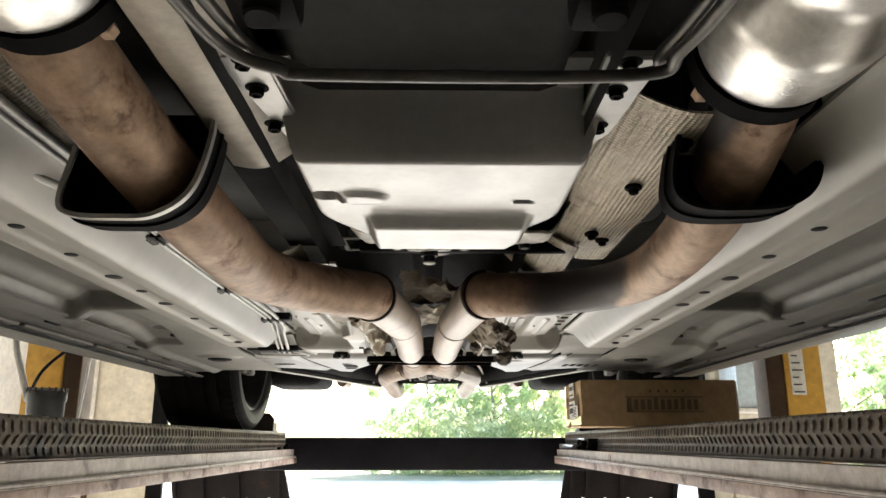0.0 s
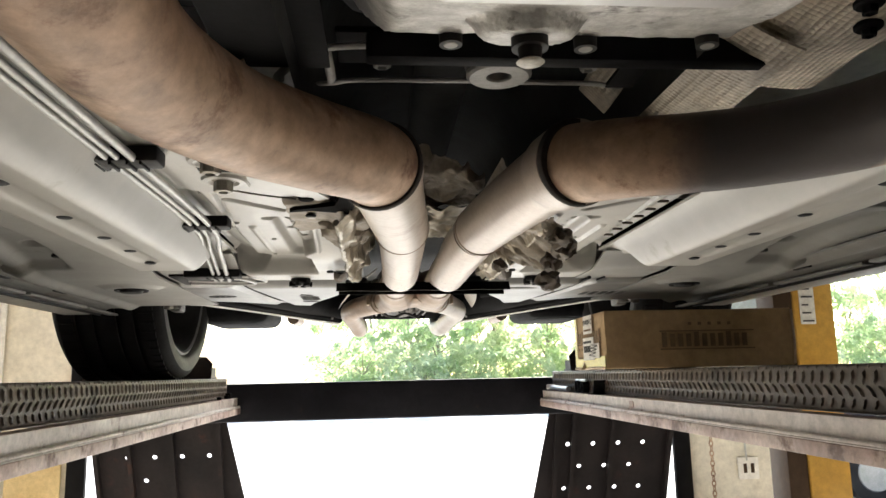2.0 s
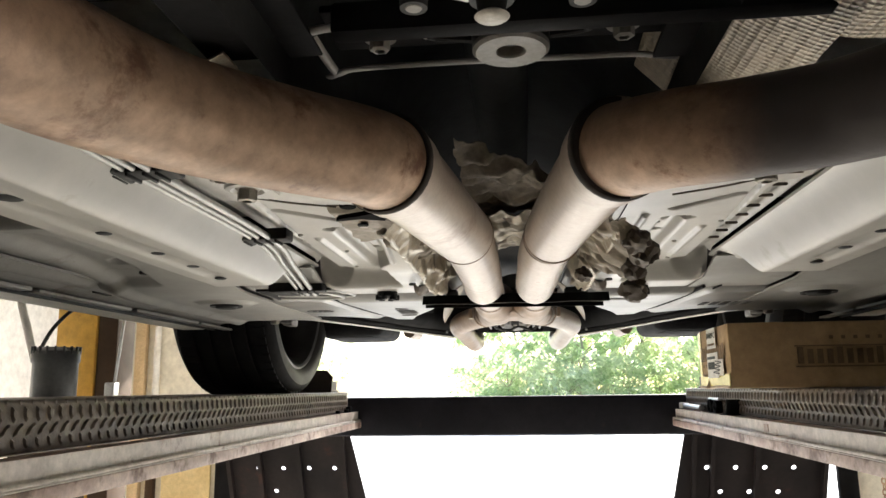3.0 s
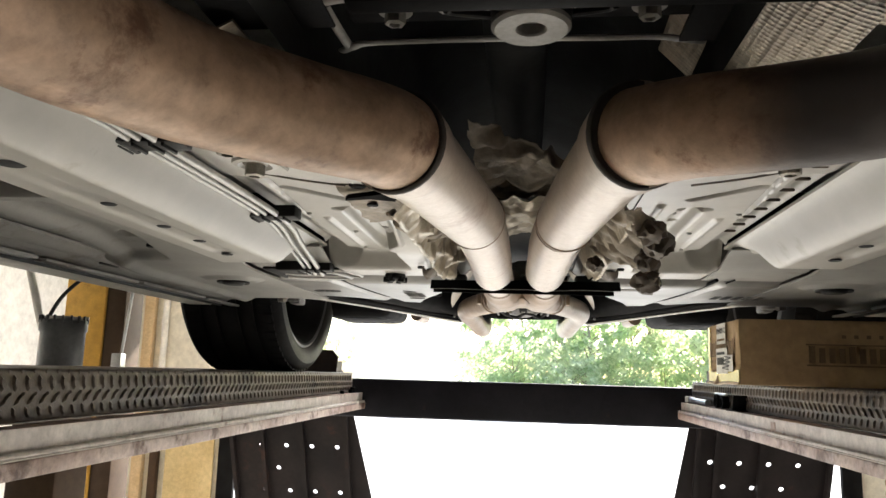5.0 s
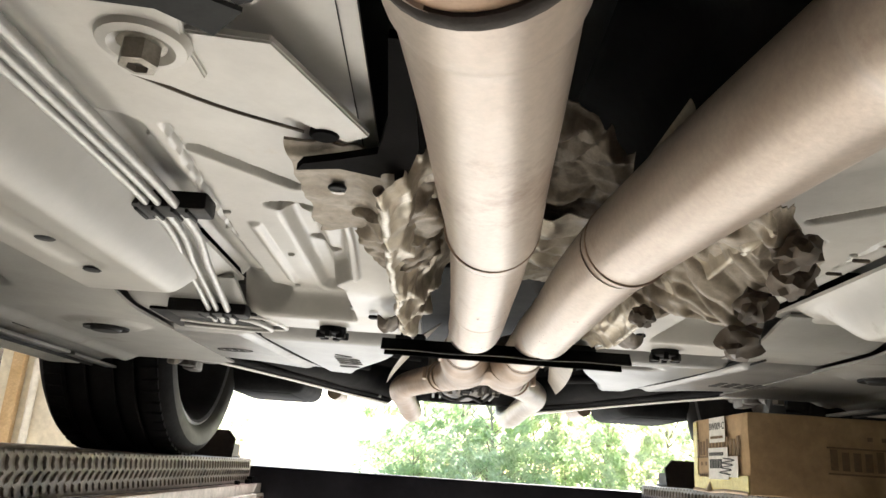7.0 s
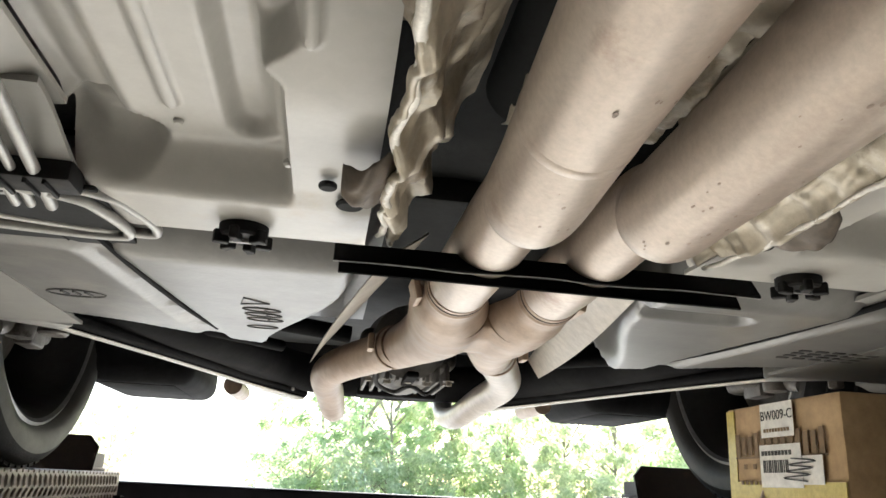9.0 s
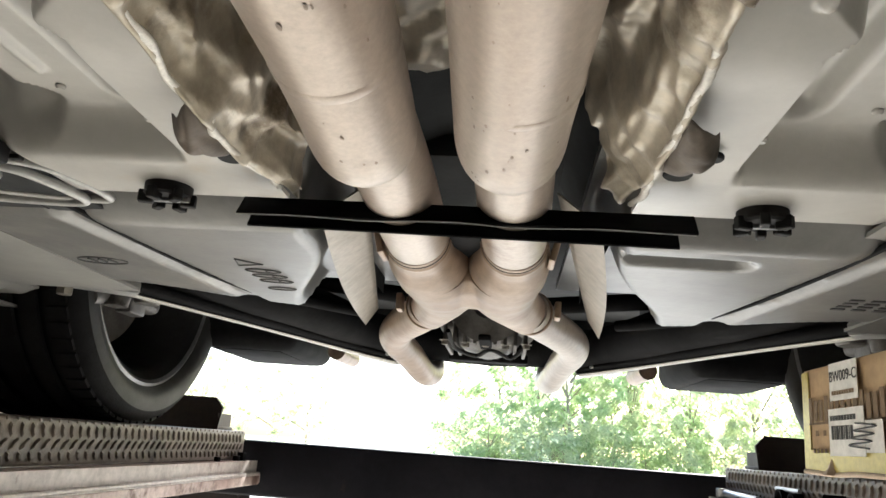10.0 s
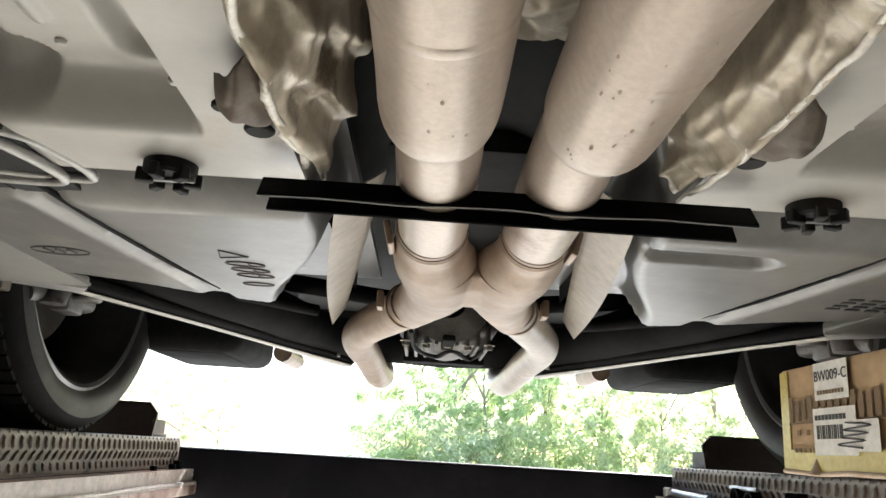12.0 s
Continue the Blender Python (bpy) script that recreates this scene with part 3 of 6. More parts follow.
def ramp(s, x0, x1):
    """Approach ramp hanging down behind the beam: plate with stiffeners and round holes."""
    a, b = min(x0, x1), max(x0, x1)
    ya, za, yb, zb = 4.512, -0.13, 4.76, -0.70
    dy, dz = yb - ya, zb - za
    ln = math.hypot(dy, dz)
    uy, uz = dy / ln, dz / ln
    if s < 0:
        rows_of = ((0.165, (-1.070, -0.965, -0.858, -0.752)), (0.268, (-1.005, -0.897)), (0.372, (-1.068, -0.963, -0.856, -0.750)), (0.475, (-1.0, -0.893, -0.79)))
    else:
        rows_of = ((0.165, (0.714, 0.822, 0.930, 1.037)), (0.268, (0.768, 0.876, 0.984)), (0.372, (0.708, 0.818, 0.928, 1.034)), (0.475, (0.77, 0.878, 0.985)))
    holes = [(x, v) for v, xs_ in rows_of for x in xs_]
    # a grid of cells, each either whole or pierced by an octagon
    bm = bmesh.new()
    cell = 0.0155
    R = 0.0095

    def P(x, v, off=0.0):
        return Vector((x, ya + uy * v - uz * off, za + uz * v + uy * off))

    xs = sorted({a, b, *[x - cell for x, _ in holes], *[x + cell for x, _ in holes]})
    vs = sorted({0.0, ln, *[v - cell for _, v in holes], *[v + cell for _, v in holes]})
    verts = {}

    def V(x, v):
        key = (round(x, 5), round(v, 5))
        if key not in verts:
            flare = 0.0
            if s < 0 and x == b:
                flare = -0.048 + 0.157 * v
            if s > 0 and x == a:
                flare = 0.045 - 0.125 * v
            verts[key] = bm.verts.new(P(x + flare, v))
        return verts[key]

    skip = []
    for hx, hv in holes:
        skip.append((hx - cell, hx + cell, hv - cell, hv + cell))
    for i in range(len(xs) - 1):
        for j in range(len(vs) - 1):
            cx, cv = (xs[i] + xs[i + 1]) / 2, (vs[j] + vs[j + 1]) / 2
            if any(p < cx < q and r < cv < t for p, q, r, t in skip):
                continue
            bm.faces.new((V(xs[i], vs[j]), V(xs[i + 1], vs[j]), V(xs[i + 1], vs[j + 1]), V(xs[i], vs[j + 1])))
    for hx, hv in holes:
        ring_o, ring_i = [], []
        for k in range(16):
            t = 2 * math.pi * k / 16
            c, sn = math.cos(t), math.sin(t)
            m = cell / max(abs(c), abs(sn))
            ring_o.append(bm.verts.new(P(hx + c * m, hv + sn * m)))
            ring_i.append(bm.verts.new(P(hx + c * R, hv + sn * R)))
        for k in range(16):
            bm.faces.new((ring_o[k], ring_o[(k + 1) % 16], ring_i[(k + 1) % 16], ring_i[k]))
    bmesh.ops.recalc_face_normals(bm, faces=bm.faces[:])
    res = bmesh.ops.extrude_face_region(bm, geom=bm.faces[:])
    for v in [g for g in res["geom"] if isinstance(g, bmesh.types.BMVert)]:
        v.co += Vector((0, -uz * 0.005, uy * 0.005))
    plate = part("approach_ramp", bm, M_RAMP, lift, "dark brown perforated approach ramp hanging down", smooth=False)
    for x in (a + (0.015 if s < 0 else 0.075), a + 0.145, a + 0.31, b - (0.075 if s < 0 else 0.015)):
        q = [P(x - 0.008, 0), P(x + 0.008, 0), P(x + 0.008, ln), P(x - 0.008, ln)]
        st = bmesh.new()
        lo_v = [st.verts.new(p + Vector((0, -0.004, -0.004))) for p in q]
        hi_v = [st.verts.new(p + Vector((0, uz * 0.03, -uy * 0.03))) for p in q]
        st.faces.new(lo_v)
        st.faces.new(hi_v[::-1])
        for k in range(4):
            st.faces.new((lo_v[k], lo_v[(k + 1) % 4], hi_v[(k + 1) % 4], hi_v[k]))
        bmesh.ops.recalc_face_normals(st, faces=st.faces[:])
        part("stiffener", st, M_RAMP, plate, smooth=False)
    return plate


ramp(-1, -1.20, -0.632)
ramp(1, 0.585, 1.16)


def post(s, x, y):
    a, b = sorted((x, x + s * 0.17))
    p = part("post", box((a, y, ZF + 0.01), (b, y + 0.16, 1.6), 0.006), M_YELLOW, lift, "yellow painted steel lift post")
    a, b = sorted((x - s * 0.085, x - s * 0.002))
    # The channel's shade is put into its near-black brown.
    part("post_channel", box((a, y + 0.01, ZF + 0.01), (b, y + 0.15, 1.59), 0.004), M_BROWN, p, "inner channel with its shade put into the brown")
    a, b = sorted((x - s * 0.1, x + s * 0.27))
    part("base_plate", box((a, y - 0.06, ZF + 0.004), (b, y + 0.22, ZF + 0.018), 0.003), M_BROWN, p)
    return p


pl = post(-1, -1.685, 4.36)
pr = post(1, 1.64, 4.36)
part("notice", box((1.66, 4.352, 0.19), (1.725, 4.357, 0.40), 0.001), M_PAPER, pr, "white printed notice")
for k in range(6):
    part("print_line", box((1.668, 4.349, 0.20 + k * 0.033), (1.716 - 0.01 * (k % 3), 4.3515, 0.206 + k * 0.033), 0.0), M_INK, bpy.data.objects["notice"])

# ---------------------------------------------------------------- the car, seen from below
car = thing("car", (0, 2.6, ZR), "raised silver-grey car with a dirty underbody and twin exhaust", "car")


# --- sheet metal
def floor_z(s):
    feats = [("o", 0.221, 2.445, 0.021, 0.012, 0.017), ("o", 0.205, 2.57, 0.016, 0.010, 0.015), ("b", 0.276, 2.294, 0.297, 2.605, 0.004, 0.006),
             ("b", 0.267, 2.329, 0.207, 2.393, 0.008, 0.017),
             ("b", 0.315, 2.30, 0.315, 2.735, 0.026, 0.016), ("b", 0.216, 2.47, 0.216, 2.745, 0.019, 0.013),
             ("b", 0.175, 2.42, 0.175, 2.60, 0.006, -0.005), ("b", 0.262, 2.50, 0.262, 2.72, 0.007, -0.004),
             ("o", 0.305, 2.765, 0.032, 0.024, 0.018)]

    def f(x, y):
        x = abs(x)
        # overlapped inner sheet, heel step, and a lip against the rail
        edge = 0.192 + 0.010 * step(2.64, 2.62, y) - 0.020 * step(2.625, 2.600, y)
        z = 0.240 - 0.030 * step(edge + 0.004, edge - 0.004, x) * step(2.50, 2.66, y) - 0.033 * step(2.765, 2.800, y) * step(edge - 0.004, edge + 0.004, x)
        z -= 0.003 * step(2.765, 2.800, y) * step(edge + 0.004, edge - 0.004, x)
        z += 0.012 * step(0.310, 0.345, x)
        for k in feats:
            if k[0] == "o":
                z += k[5] * bump_oval(x, y, *k[1:5])
            else:
                z += k[6] * bump_bar(x, y, *k[1:6])
        return z
    return f


def rail_z(x, y):
    x = abs(x)
    end = step(2.60, 2.70, y)
    low = 0.190 + 0.040 * end
    if x < 0.372:
        return low + (0.240 - low) * step(0.372, 0.326, x)
    if x > 0.452:
        return low + (0.232 - low) * step(0.452, 0.476, x)
    z = low + 0.003 * bump_bar(x, y, 0.412, 1.2, 0.412, 2.5, 0.02)
    return z


def outer_z(x, y):
    x = abs(x)
    z = 0.232
    z -= 0.030 * step(2.55, 2.80, y) * step(0.74, 0.66, x)
    z += 0.012 * bump_oval(x, y, 0.545, 2.30, 0.03, 0.018) + 0.012 * bump_oval(x, y, 0.62, 2.62, 0.02, 0.012)
    z += 0.034 * step(2.345, 2.325, y) * step(0.530, 0.545, x) * step(0.715, 0.700, x) + 0.012 * step(2.37, 2.39, y) * step(2.72, 2.70, y) * step(0.595, 0.605, x)
    z -= 0.018 * step(0.655, 0.69, x)
    z -= 0.006 * bump_oval(x, y, 0.56, 2.91, 0.06, 0.05)
    return z


def sill_z(x, y):
    x = abs(x)
    return 0.218 - 0.010 * step(0.70, 0.73, x) - 0.008 * step(0.77, 0.79, x) + 0.004 * bump_bar(x, y, 0.75, 1.0, 0.75, 3.3, 0.012)


for s in (-1, 1):
    fp = part("floor_panel", sheet(s * 0.135, s * 0.334, 1.985 if s < 0 else 2.05, 2.868, 0.0021, 0.0026, floor_z(s)), M_FLOORPAN, car, "dusty beige-grey pressed floor panel", angle=60)
    fr = part("frame_rail", sheet(s * 0.328, s * 0.48, 0.7, 2.74, 0.0038, 0.0065, rail_z), M_RAIL, car, "grey painted box rail with drain holes", angle=60)
    for hy in (1.62, 1.74, 1.862, 1.96, 2.062, 2.211, 2.33, 2.428, 2.52):
        big = 1.5 if hy in (1.862, 2.062) else 1.0
        # Dark discs stand in for the shade inside the drain holes.
        part("rail_hole", disc((s * 0.412, hy, rail_z(0.412, hy) - 0.0012), 0.0085 * big, 0.002, 18), M_DARKCAVITY, fr)
    part("outer_floor", sheet(s * 0.472, s * 0.712, 0.7, 3.30, 0.005, 0.006, outer_z), M_OUTER, car, "dark grey coated outer floor", angle=60)
    part("rear_outer_floor", sheet(s * 0.330, s * 0.475, 2.70, 2.93, 0.006, 0.006, lambda x, y: 0.232 - 0.02 * step(2.70, 2.80, y)), M_OUTER, car, angle=60)
    sl = part("sill", sheet(s * 0.70, s * 0.80, 0.4, 3.42, 0.006, 0.03, sill_z), M_OUTER, car, "grey sill with a lapped pinch seam", angle=60)
    a, b = sorted((s * 0.792, s * 0.800))
    part("pinch_seam", box((a, 0.4, 0.189), (b, 3.415, 0.215), 0.002), M_PLASTIC, sl, "black seam strip")
    a, b = sorted((s * 0.803, s * 0.90))
    sk = part("side_skirt", box((a, 0.4, 0.192), (b, 3.43, 0.42), 0.02, 4), M_SKIRT, car, "pale painted side skirt")
    for k in range(5):
        a, b = sorted((s * 0.770, s * 0.7925))
        part("seam_lap", box((a, 2.0 + k * 0.32, 0.194), (b, 2.30 + k * 0.32, 0.199 + 0.001 * (k % 2)), 0.001), M_OUTER, sl)
    # round body plugs
    pg = part("body_plug", disc((s * 0.56, 2.912, 0.190), 0.022, 0.02, 24), M_PLASTIC, car, "black rubber body plug")
    part("plug_rim", lathe([(0.022, 0.0), (0.031, -0.003), (0.034, 0.006), (0.022, 0.006)], (s * 0.56, 2.912, 0.196), "z", 24), M_PLASTIC, pg)
    # drain plug with its four lugs
    dp = part("drain_plug", disc((s * 0.227, 2.850, 0.197), 0.0185, 0.014, 28, bevel=0.1), M_PLASTIC, car, "black notched floor drain plug")
    for k in range(6):
        an = k * math.pi / 3 + 0.3
        part("plug_lug", box((-0.006, -0.0035, -0.004), (0.006, 0.0035, 0.006), 0.001, 1, Matrix.Translation((s * 0.227 + 0.016 * math.cos(an), 2.850 + 0.016 * math.sin(an), 0.1955)) @ Matrix.Rotation(an, 4, "Z")), M_PLASTIC, dp)
    part("plug_web", box((s * 0.227 - 0.018, 2.848, 0.194), (s * 0.227 + 0.018, 2.852, 0.199), 0.001), M_RIM, dp)
    # dark discs for the shade in round openings near the heel
    part("drain_hole", disc((s * 0.150, 2.776, 0.2035), 0.0095, 0.004, 20), M_DARKCAVITY, car)
    part("drain_hole", disc((s * 0.165, 2.745, 0.2035), 0.006, 0.004, 16), M_DARKCAVITY, car)
    # scattered spot-weld studs on the floor
    for bx, by in ((0.19, 2.735), (0.262, 2.745), (0.30, 2.55), (0.205, 2.50), (0.28, 2.47), (0.235, 2.36), (0.30, 2.33), (0.245, 2.60)):
        part("stud", disc((s * bx, by, floor_z(s)(bx, by) - 0.003), 0.0035, 0.005, 12, bevel=0.4), M_FLOORPAN, fp)
    # outer floor plugs and slots
    for bx, by, r in ((0.545, 2.30, 0.02), (0.60, 2.66, 0.010), (0.55, 1.95, 0.016)):
        part("body_plug", disc((s * bx, by, outer_z(bx, by) - 0.004), r, 0.006, 20), M_PLASTIC, car)
    for by in (1.70, 2.05, 2.34, 2.75, 3.0):
        a, b = sorted((s * 0.735, s * 0.746))
        part("seam_slot", box((a, by, sill_z(0.74, by) - 0.0025), (b, by + 0.05, sill_z(0.74, by) + 0.001), 0.001, 1), M_PLASTIC, sl)

# dashes stamped into the floor by the frame rail
for k in range(9):
    part("stamped_slot", box((0.290, 2.20 + k * 0.048, 0.2390), (0.306, 2.2035 + k * 0.048, 0.2425), 0.001, 1), M_TORN, car)

# --- transmission tunnel
def tunnel(n=14):
    bm = bmesh.new()
    rows = []
    ys = np.linspace(0.2, 3.40, 70)
    for y in ys:
        row = []
        for i in range(n + 1):
            a = math.pi * i / n
            w = 0.145
            x = -w * math.copysign(abs(math.cos(a)) ** 0.6, math.cos(a))
            z = 0.238 + 0.22 * abs(math.sin(a)) ** 0.7
            row.append(bm.verts.new((x, y, z)))
        rows.append(row)
    for a, b in zip(rows, rows[1:]):
        for k in range(n):
            bm.faces.new((a[k], a[k + 1], b[k + 1], b[k]))
    bmesh.ops.recalc_face_normals(bm, faces=bm.faces[:])
    return bm


# The tunnel's shade is put into its near-black colour.
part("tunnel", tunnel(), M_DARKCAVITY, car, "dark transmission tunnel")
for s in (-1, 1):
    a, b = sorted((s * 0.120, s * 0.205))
    # Black panel added on each flank to keep the tunnel edge dark.
    part("tunnel_flank", box((a, 1.30 if s < 0 else 1.945, 0.268), (b, 1.985 if s < 0 else 2.02, 0.272), 0.001), M_ARM, car, "black panel added along the tunnel flank")
# Shaft is coloured near-black so it sinks into the tunnel's shade.
part("propshaft", tube([(0.0, 2.0, 0.40), (0.0, 2.9, 0.38)], 0.035, 24, 1), M_DARKCAVITY, car, "propeller shaft, blackened for the tunnel's shade")

# --- body above, which closes the car from the light
shell = part("body_shell", box((-0.91, -0.6, 0.47), (0.91, 4.75, 1.25), 0.06, 4), M_SKIRT, car, "car body above the floor")
for s in (-1, 1):
    a, b = sorted((s * 0.80, s * 0.915))
    part("rear_quarter", box((a, 4.12, 0.30), (b, 4.72, 0.9), 0.03, 3), M_SKIRT, shell)
    a, b = sorted((s * 0.48, s * 0.80))
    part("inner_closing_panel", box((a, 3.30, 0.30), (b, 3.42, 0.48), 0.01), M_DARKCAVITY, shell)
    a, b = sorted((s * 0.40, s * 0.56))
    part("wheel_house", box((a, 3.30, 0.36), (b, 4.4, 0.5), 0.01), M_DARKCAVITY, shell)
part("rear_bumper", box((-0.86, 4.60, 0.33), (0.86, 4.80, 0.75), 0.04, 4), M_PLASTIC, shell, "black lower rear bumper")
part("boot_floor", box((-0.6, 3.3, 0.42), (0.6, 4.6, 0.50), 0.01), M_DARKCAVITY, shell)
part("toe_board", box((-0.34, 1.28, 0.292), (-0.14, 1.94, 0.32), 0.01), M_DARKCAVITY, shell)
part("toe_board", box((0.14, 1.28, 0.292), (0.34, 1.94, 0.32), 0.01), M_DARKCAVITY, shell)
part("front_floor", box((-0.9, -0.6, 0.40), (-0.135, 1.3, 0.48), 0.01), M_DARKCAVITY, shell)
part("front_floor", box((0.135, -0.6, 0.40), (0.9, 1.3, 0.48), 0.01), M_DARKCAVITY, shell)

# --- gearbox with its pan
gear = part("gearbox", box((-0.115, 0.9, 0.275), (0.135, 1.93, 0.42), 0.03, 3), M_DARKCAVITY, car, "dark gearbox housing")


def pan_mesh():
    
    def z(x, y):
        back = step(1.768, 1.746, y)
        cut = step(1.64, 1.765, y) * 0.05
        e = min(step(-0.130 + cut, -0.105 + cut, x), step(0.170 - cut, 0.145 - cut, x))
        front = step(1.470, 1.50, y)
        h = 0.282 - 0.066 * min(e, back, front)
        h -= 0.014 * (1 - step(0.0, 1.0, max(abs(x - 0.030) - 0.080, 0) / 0.012)) * step(1.644, 1.664, y) * step(1.766, 1.744, y)
        h += 0.012 * bump_oval(x, y, -0.092, 1.588, 0.018, 0.012)
        h += 0.010 * bump_oval(x, y, 0.105, 1.606, 0.010, 0.006)
        h -= 0.005 * bump_oval(x, y, -0.06, 1.59, 0.03, 0.016)
        return h
    return sheet(-0.130, 0.170, 1.43, 1.770, 0.0030, 0.0035, z, 0.006)


pan = part("oil_pan", pan_mesh(), M_ALU, gear, "bright pressed aluminium oil pan", angle=50)
for s, xx in ((-1, -0.128), (1, 0.160)):
    ear = [(-0.152, 1.38), (-0.112, 1.38), (-0.106, 1.50), (-0.110, 1.565), (-0.122, 1.545)] if s < 0 else [(0.142, 1.38), (0.186, 1.38), (0.176, 1.52), (0.152, 1.575), (0.142, 1.50)]
    part("pan_flange", prism(ear, 0.254, 0.262, 0.002), M_ALU, gear, "bright flange ear")
    for yy in (1.385, 1.43, 1.50):
        part("flange_bolt", hexbolt((xx, yy, 0.254), 0.006, 0.008), M_BLACKSTEEL, gear)


def cast_mesh():
    def z(x, y):
        e = min(step(-0.13, -0.07, x), step(0.20, 0.15, x), step(1.895, 1.85, y))
        h = 0.285 - 0.066 * e + 0.018 * step(1.76, 1.86, y)
        h -= 0.012 * bump_oval(x, y, 0.008, 1.82, 0.035, 0.03)
        return h + crumple((x, y, 0), 30, 0.0012)
    return sheet(-0.13, 0.20, 1.735, 1.90, 0.004, 0.004, z, 0.004)


part("tail_casting", cast_mesh(), M_CAST, gear, "rough mottled cast alloy housing")
dpg = part("drain_bolt", lathe([(0.0001, -0.030), (0.0065, -0.030), (0.0075, -0.022), (0.011, -0.022), (0.0115, -0.003), (0.021, 0.0), (0.024, 0.012), (0.0001, 0.012)], (0.008, 1.815, 0.232), "z", 24), M_PLASTIC, gear)
part("bolt_face", disc((0.008, 1.815, 0.2005), 0.0085, 0.002, 20), M_BOLT, dpg, "bright bolt end")
for xx, yy in ((-0.035, 1.855), (0.055, 1.858), (0.135, 1.85)):
    b = part("casting_bolt", lathe([(0.004, -0.012), (0.0075, -0.012), (0.008, 0.0), (0.008, 0.016)], (xx, yy, 0.242), "z", 16), M_PLASTIC, gear)
    part("bolt_face", disc((xx, yy, 0.2295), 0.0050, 0.002, 14), M_MEMBER, b)
part("gasket_rail", box((-0.09, 1.888, 0.236), (0.21, 1.905, 0.256), 0.003), M_BLACKSTEEL, gear)

# pressed cross member under the gearbox mount
xm = part("cross_member", join(
    tube([(-0.172, 2.07, 0.292), (-0.164, 2.018, 0.277), (-0.140, 1.972, 0.272), (-0.112, 1.952, 0.272), (-0.03, 1.947, 0.272), (0.05, 1.947, 0.272), (0.118, 1.949, 0.272), (0.146, 1.970, 0.273), (0.178, 2.008, 0.278), (0.205, 2.075, 0.292)], 0.0048, 10, 6, flat=0.5),
    tube([(-0.134, 2.06, 0.285), (-0.119, 2.030, 0.274), (-0.098, 2.016, 0.271), (-0.012, 2.012, 0.270), (0.06, 2.014, 0.270), (0.105, 2.017, 0.271), (0.130, 2.026, 0.272), (0.150, 2.055, 0.284)], 0.0040, 10, 6, flat=0.5),
    tube([(-0.122, 1.960, 0.272), (-0.121, 2.000, 0.272), (-0.121, 2.034, 0.275)], 0.0042, 10, 4, flat=0.5),
    tube([(0.147, 1.972, 0.273), (0.138, 2.004, 0.272), (0.130, 2.028, 0.273)], 0.0048, 10, 4, flat=0.5)), M_MEMBER, car, "grey pressed cross member frame")
part("member_web", box((-0.115, 1.952, 0.284), (0.14, 2.012, 0.290), 0.002), M_ARM, xm)
part("web_pad", prism([(-0.062, 1.952), (-0.012, 1.952), (-0.012, 1.985), (-0.045, 1.985)], 0.276, 0.284), M_MEMBER, xm, smooth=False)
part("web_pad", prism([(0.045, 1.952), (0.100, 1.952), (0.070, 1.985), (0.045, 1.985)], 0.276, 0.284), M_MEMBER, xm, smooth=False)
mount = part("gearbox_mount", lathe([(0.0095, 0.0), (0.0105, -0.0015), (0.024, -0.002), (0.0265, 0.0), (0.0265, 0.003), (0.022, 0.005), (0.021, 0.03), (0.0095, 0.03), (0.0095, 0.0)], (0.016, 1.969, 0.257), "z", 36), M_MEMBER, xm, "round mount washer with a dark centre")
part("mount_rubber", lathe([(0.0225, 0.0), (0.027, 0.003), (0.028, 0.014), (0.024, 0.022)], (0.016, 1.972, 0.2625), "z", 28), M_PLASTIC, mount, "black rubber block")
part("mount_bore", disc((0.016, 1.969, 0.264), 0.011, 0.01, 20), M_DARKCAVITY, mount)
for xx in (-0.036, 0.066):
    part("mount_hook", tube([(0.016 + (xx - 0.016) * 0.5, 1.972, 0.268), (xx, 1.970, 0.270), (xx + (0.004 if xx > 0 else -0.004), 1.962, 0.268)], 0.0028, 8, 4), M_PLASTIC, mount)
for xx in (-0.078, 0.095):
    part("member_bolt", hexbolt((xx, 1.985, 0.279), 0.0075, 0.010), M_MEMBER, xm)

# tube brace under the gearbox
for dy, dz, dx in ((0.0, 0.0, 0.0), (0.016, 0.008, 0.012)):
    part("tube_brace", tube([(-0.152 + dx, 1.10 + dy, 0.213 + dz), (-0.130 + dx, 1.22 + dy, 0.211 + dz), (-0.112 + dx, 1.285 + dy, 0.208 + dz), (-0.084 + dx, 1.306 + dy, 0.205 + dz), (-0.055, 1.312 + dy, 0.204 + dz), (0.14, 1.312 + dy, 0.205 + dz), (0.163 - dx * 0.5, 1.285 + dy, 0.208 + dz), (0.174 - dx * 0.5, 1.22 + dy, 0.211 + dz), (0.178 - dx * 0.5, 1.10 + dy, 0.213 + dz)], 0.0042, 16, 8), M_BRACE, car, "bent dark grey tube brace")
part("bell_cover", lathe([(0.0001, 0), (0.05, 0.004), (0.075, 0.014), (0.085, 0.04), (0.085, 0.1)], (0.015, 1.17, 0.225), "z", 36), M_ALU, gear, "bright round cover")
part("sensor_boss", lathe([(0.0001, 0), (0.012, 0), (0.016, 0.006), (0.022, 0.02), (0.022, 0.05)], (0.012, 1.265, 0.235), "z", 20), M_DARKCAVITY, gear)
for xx in (-0.095, 0.125):
    part("boss", join(disc((xx, 1.30, 0.236), 0.012, 0.05, 16), box((xx - 0.02, 1.30, 0.25), (xx + 0.02, 1.34, 0.29), 0.006)), M_ARM, gear)

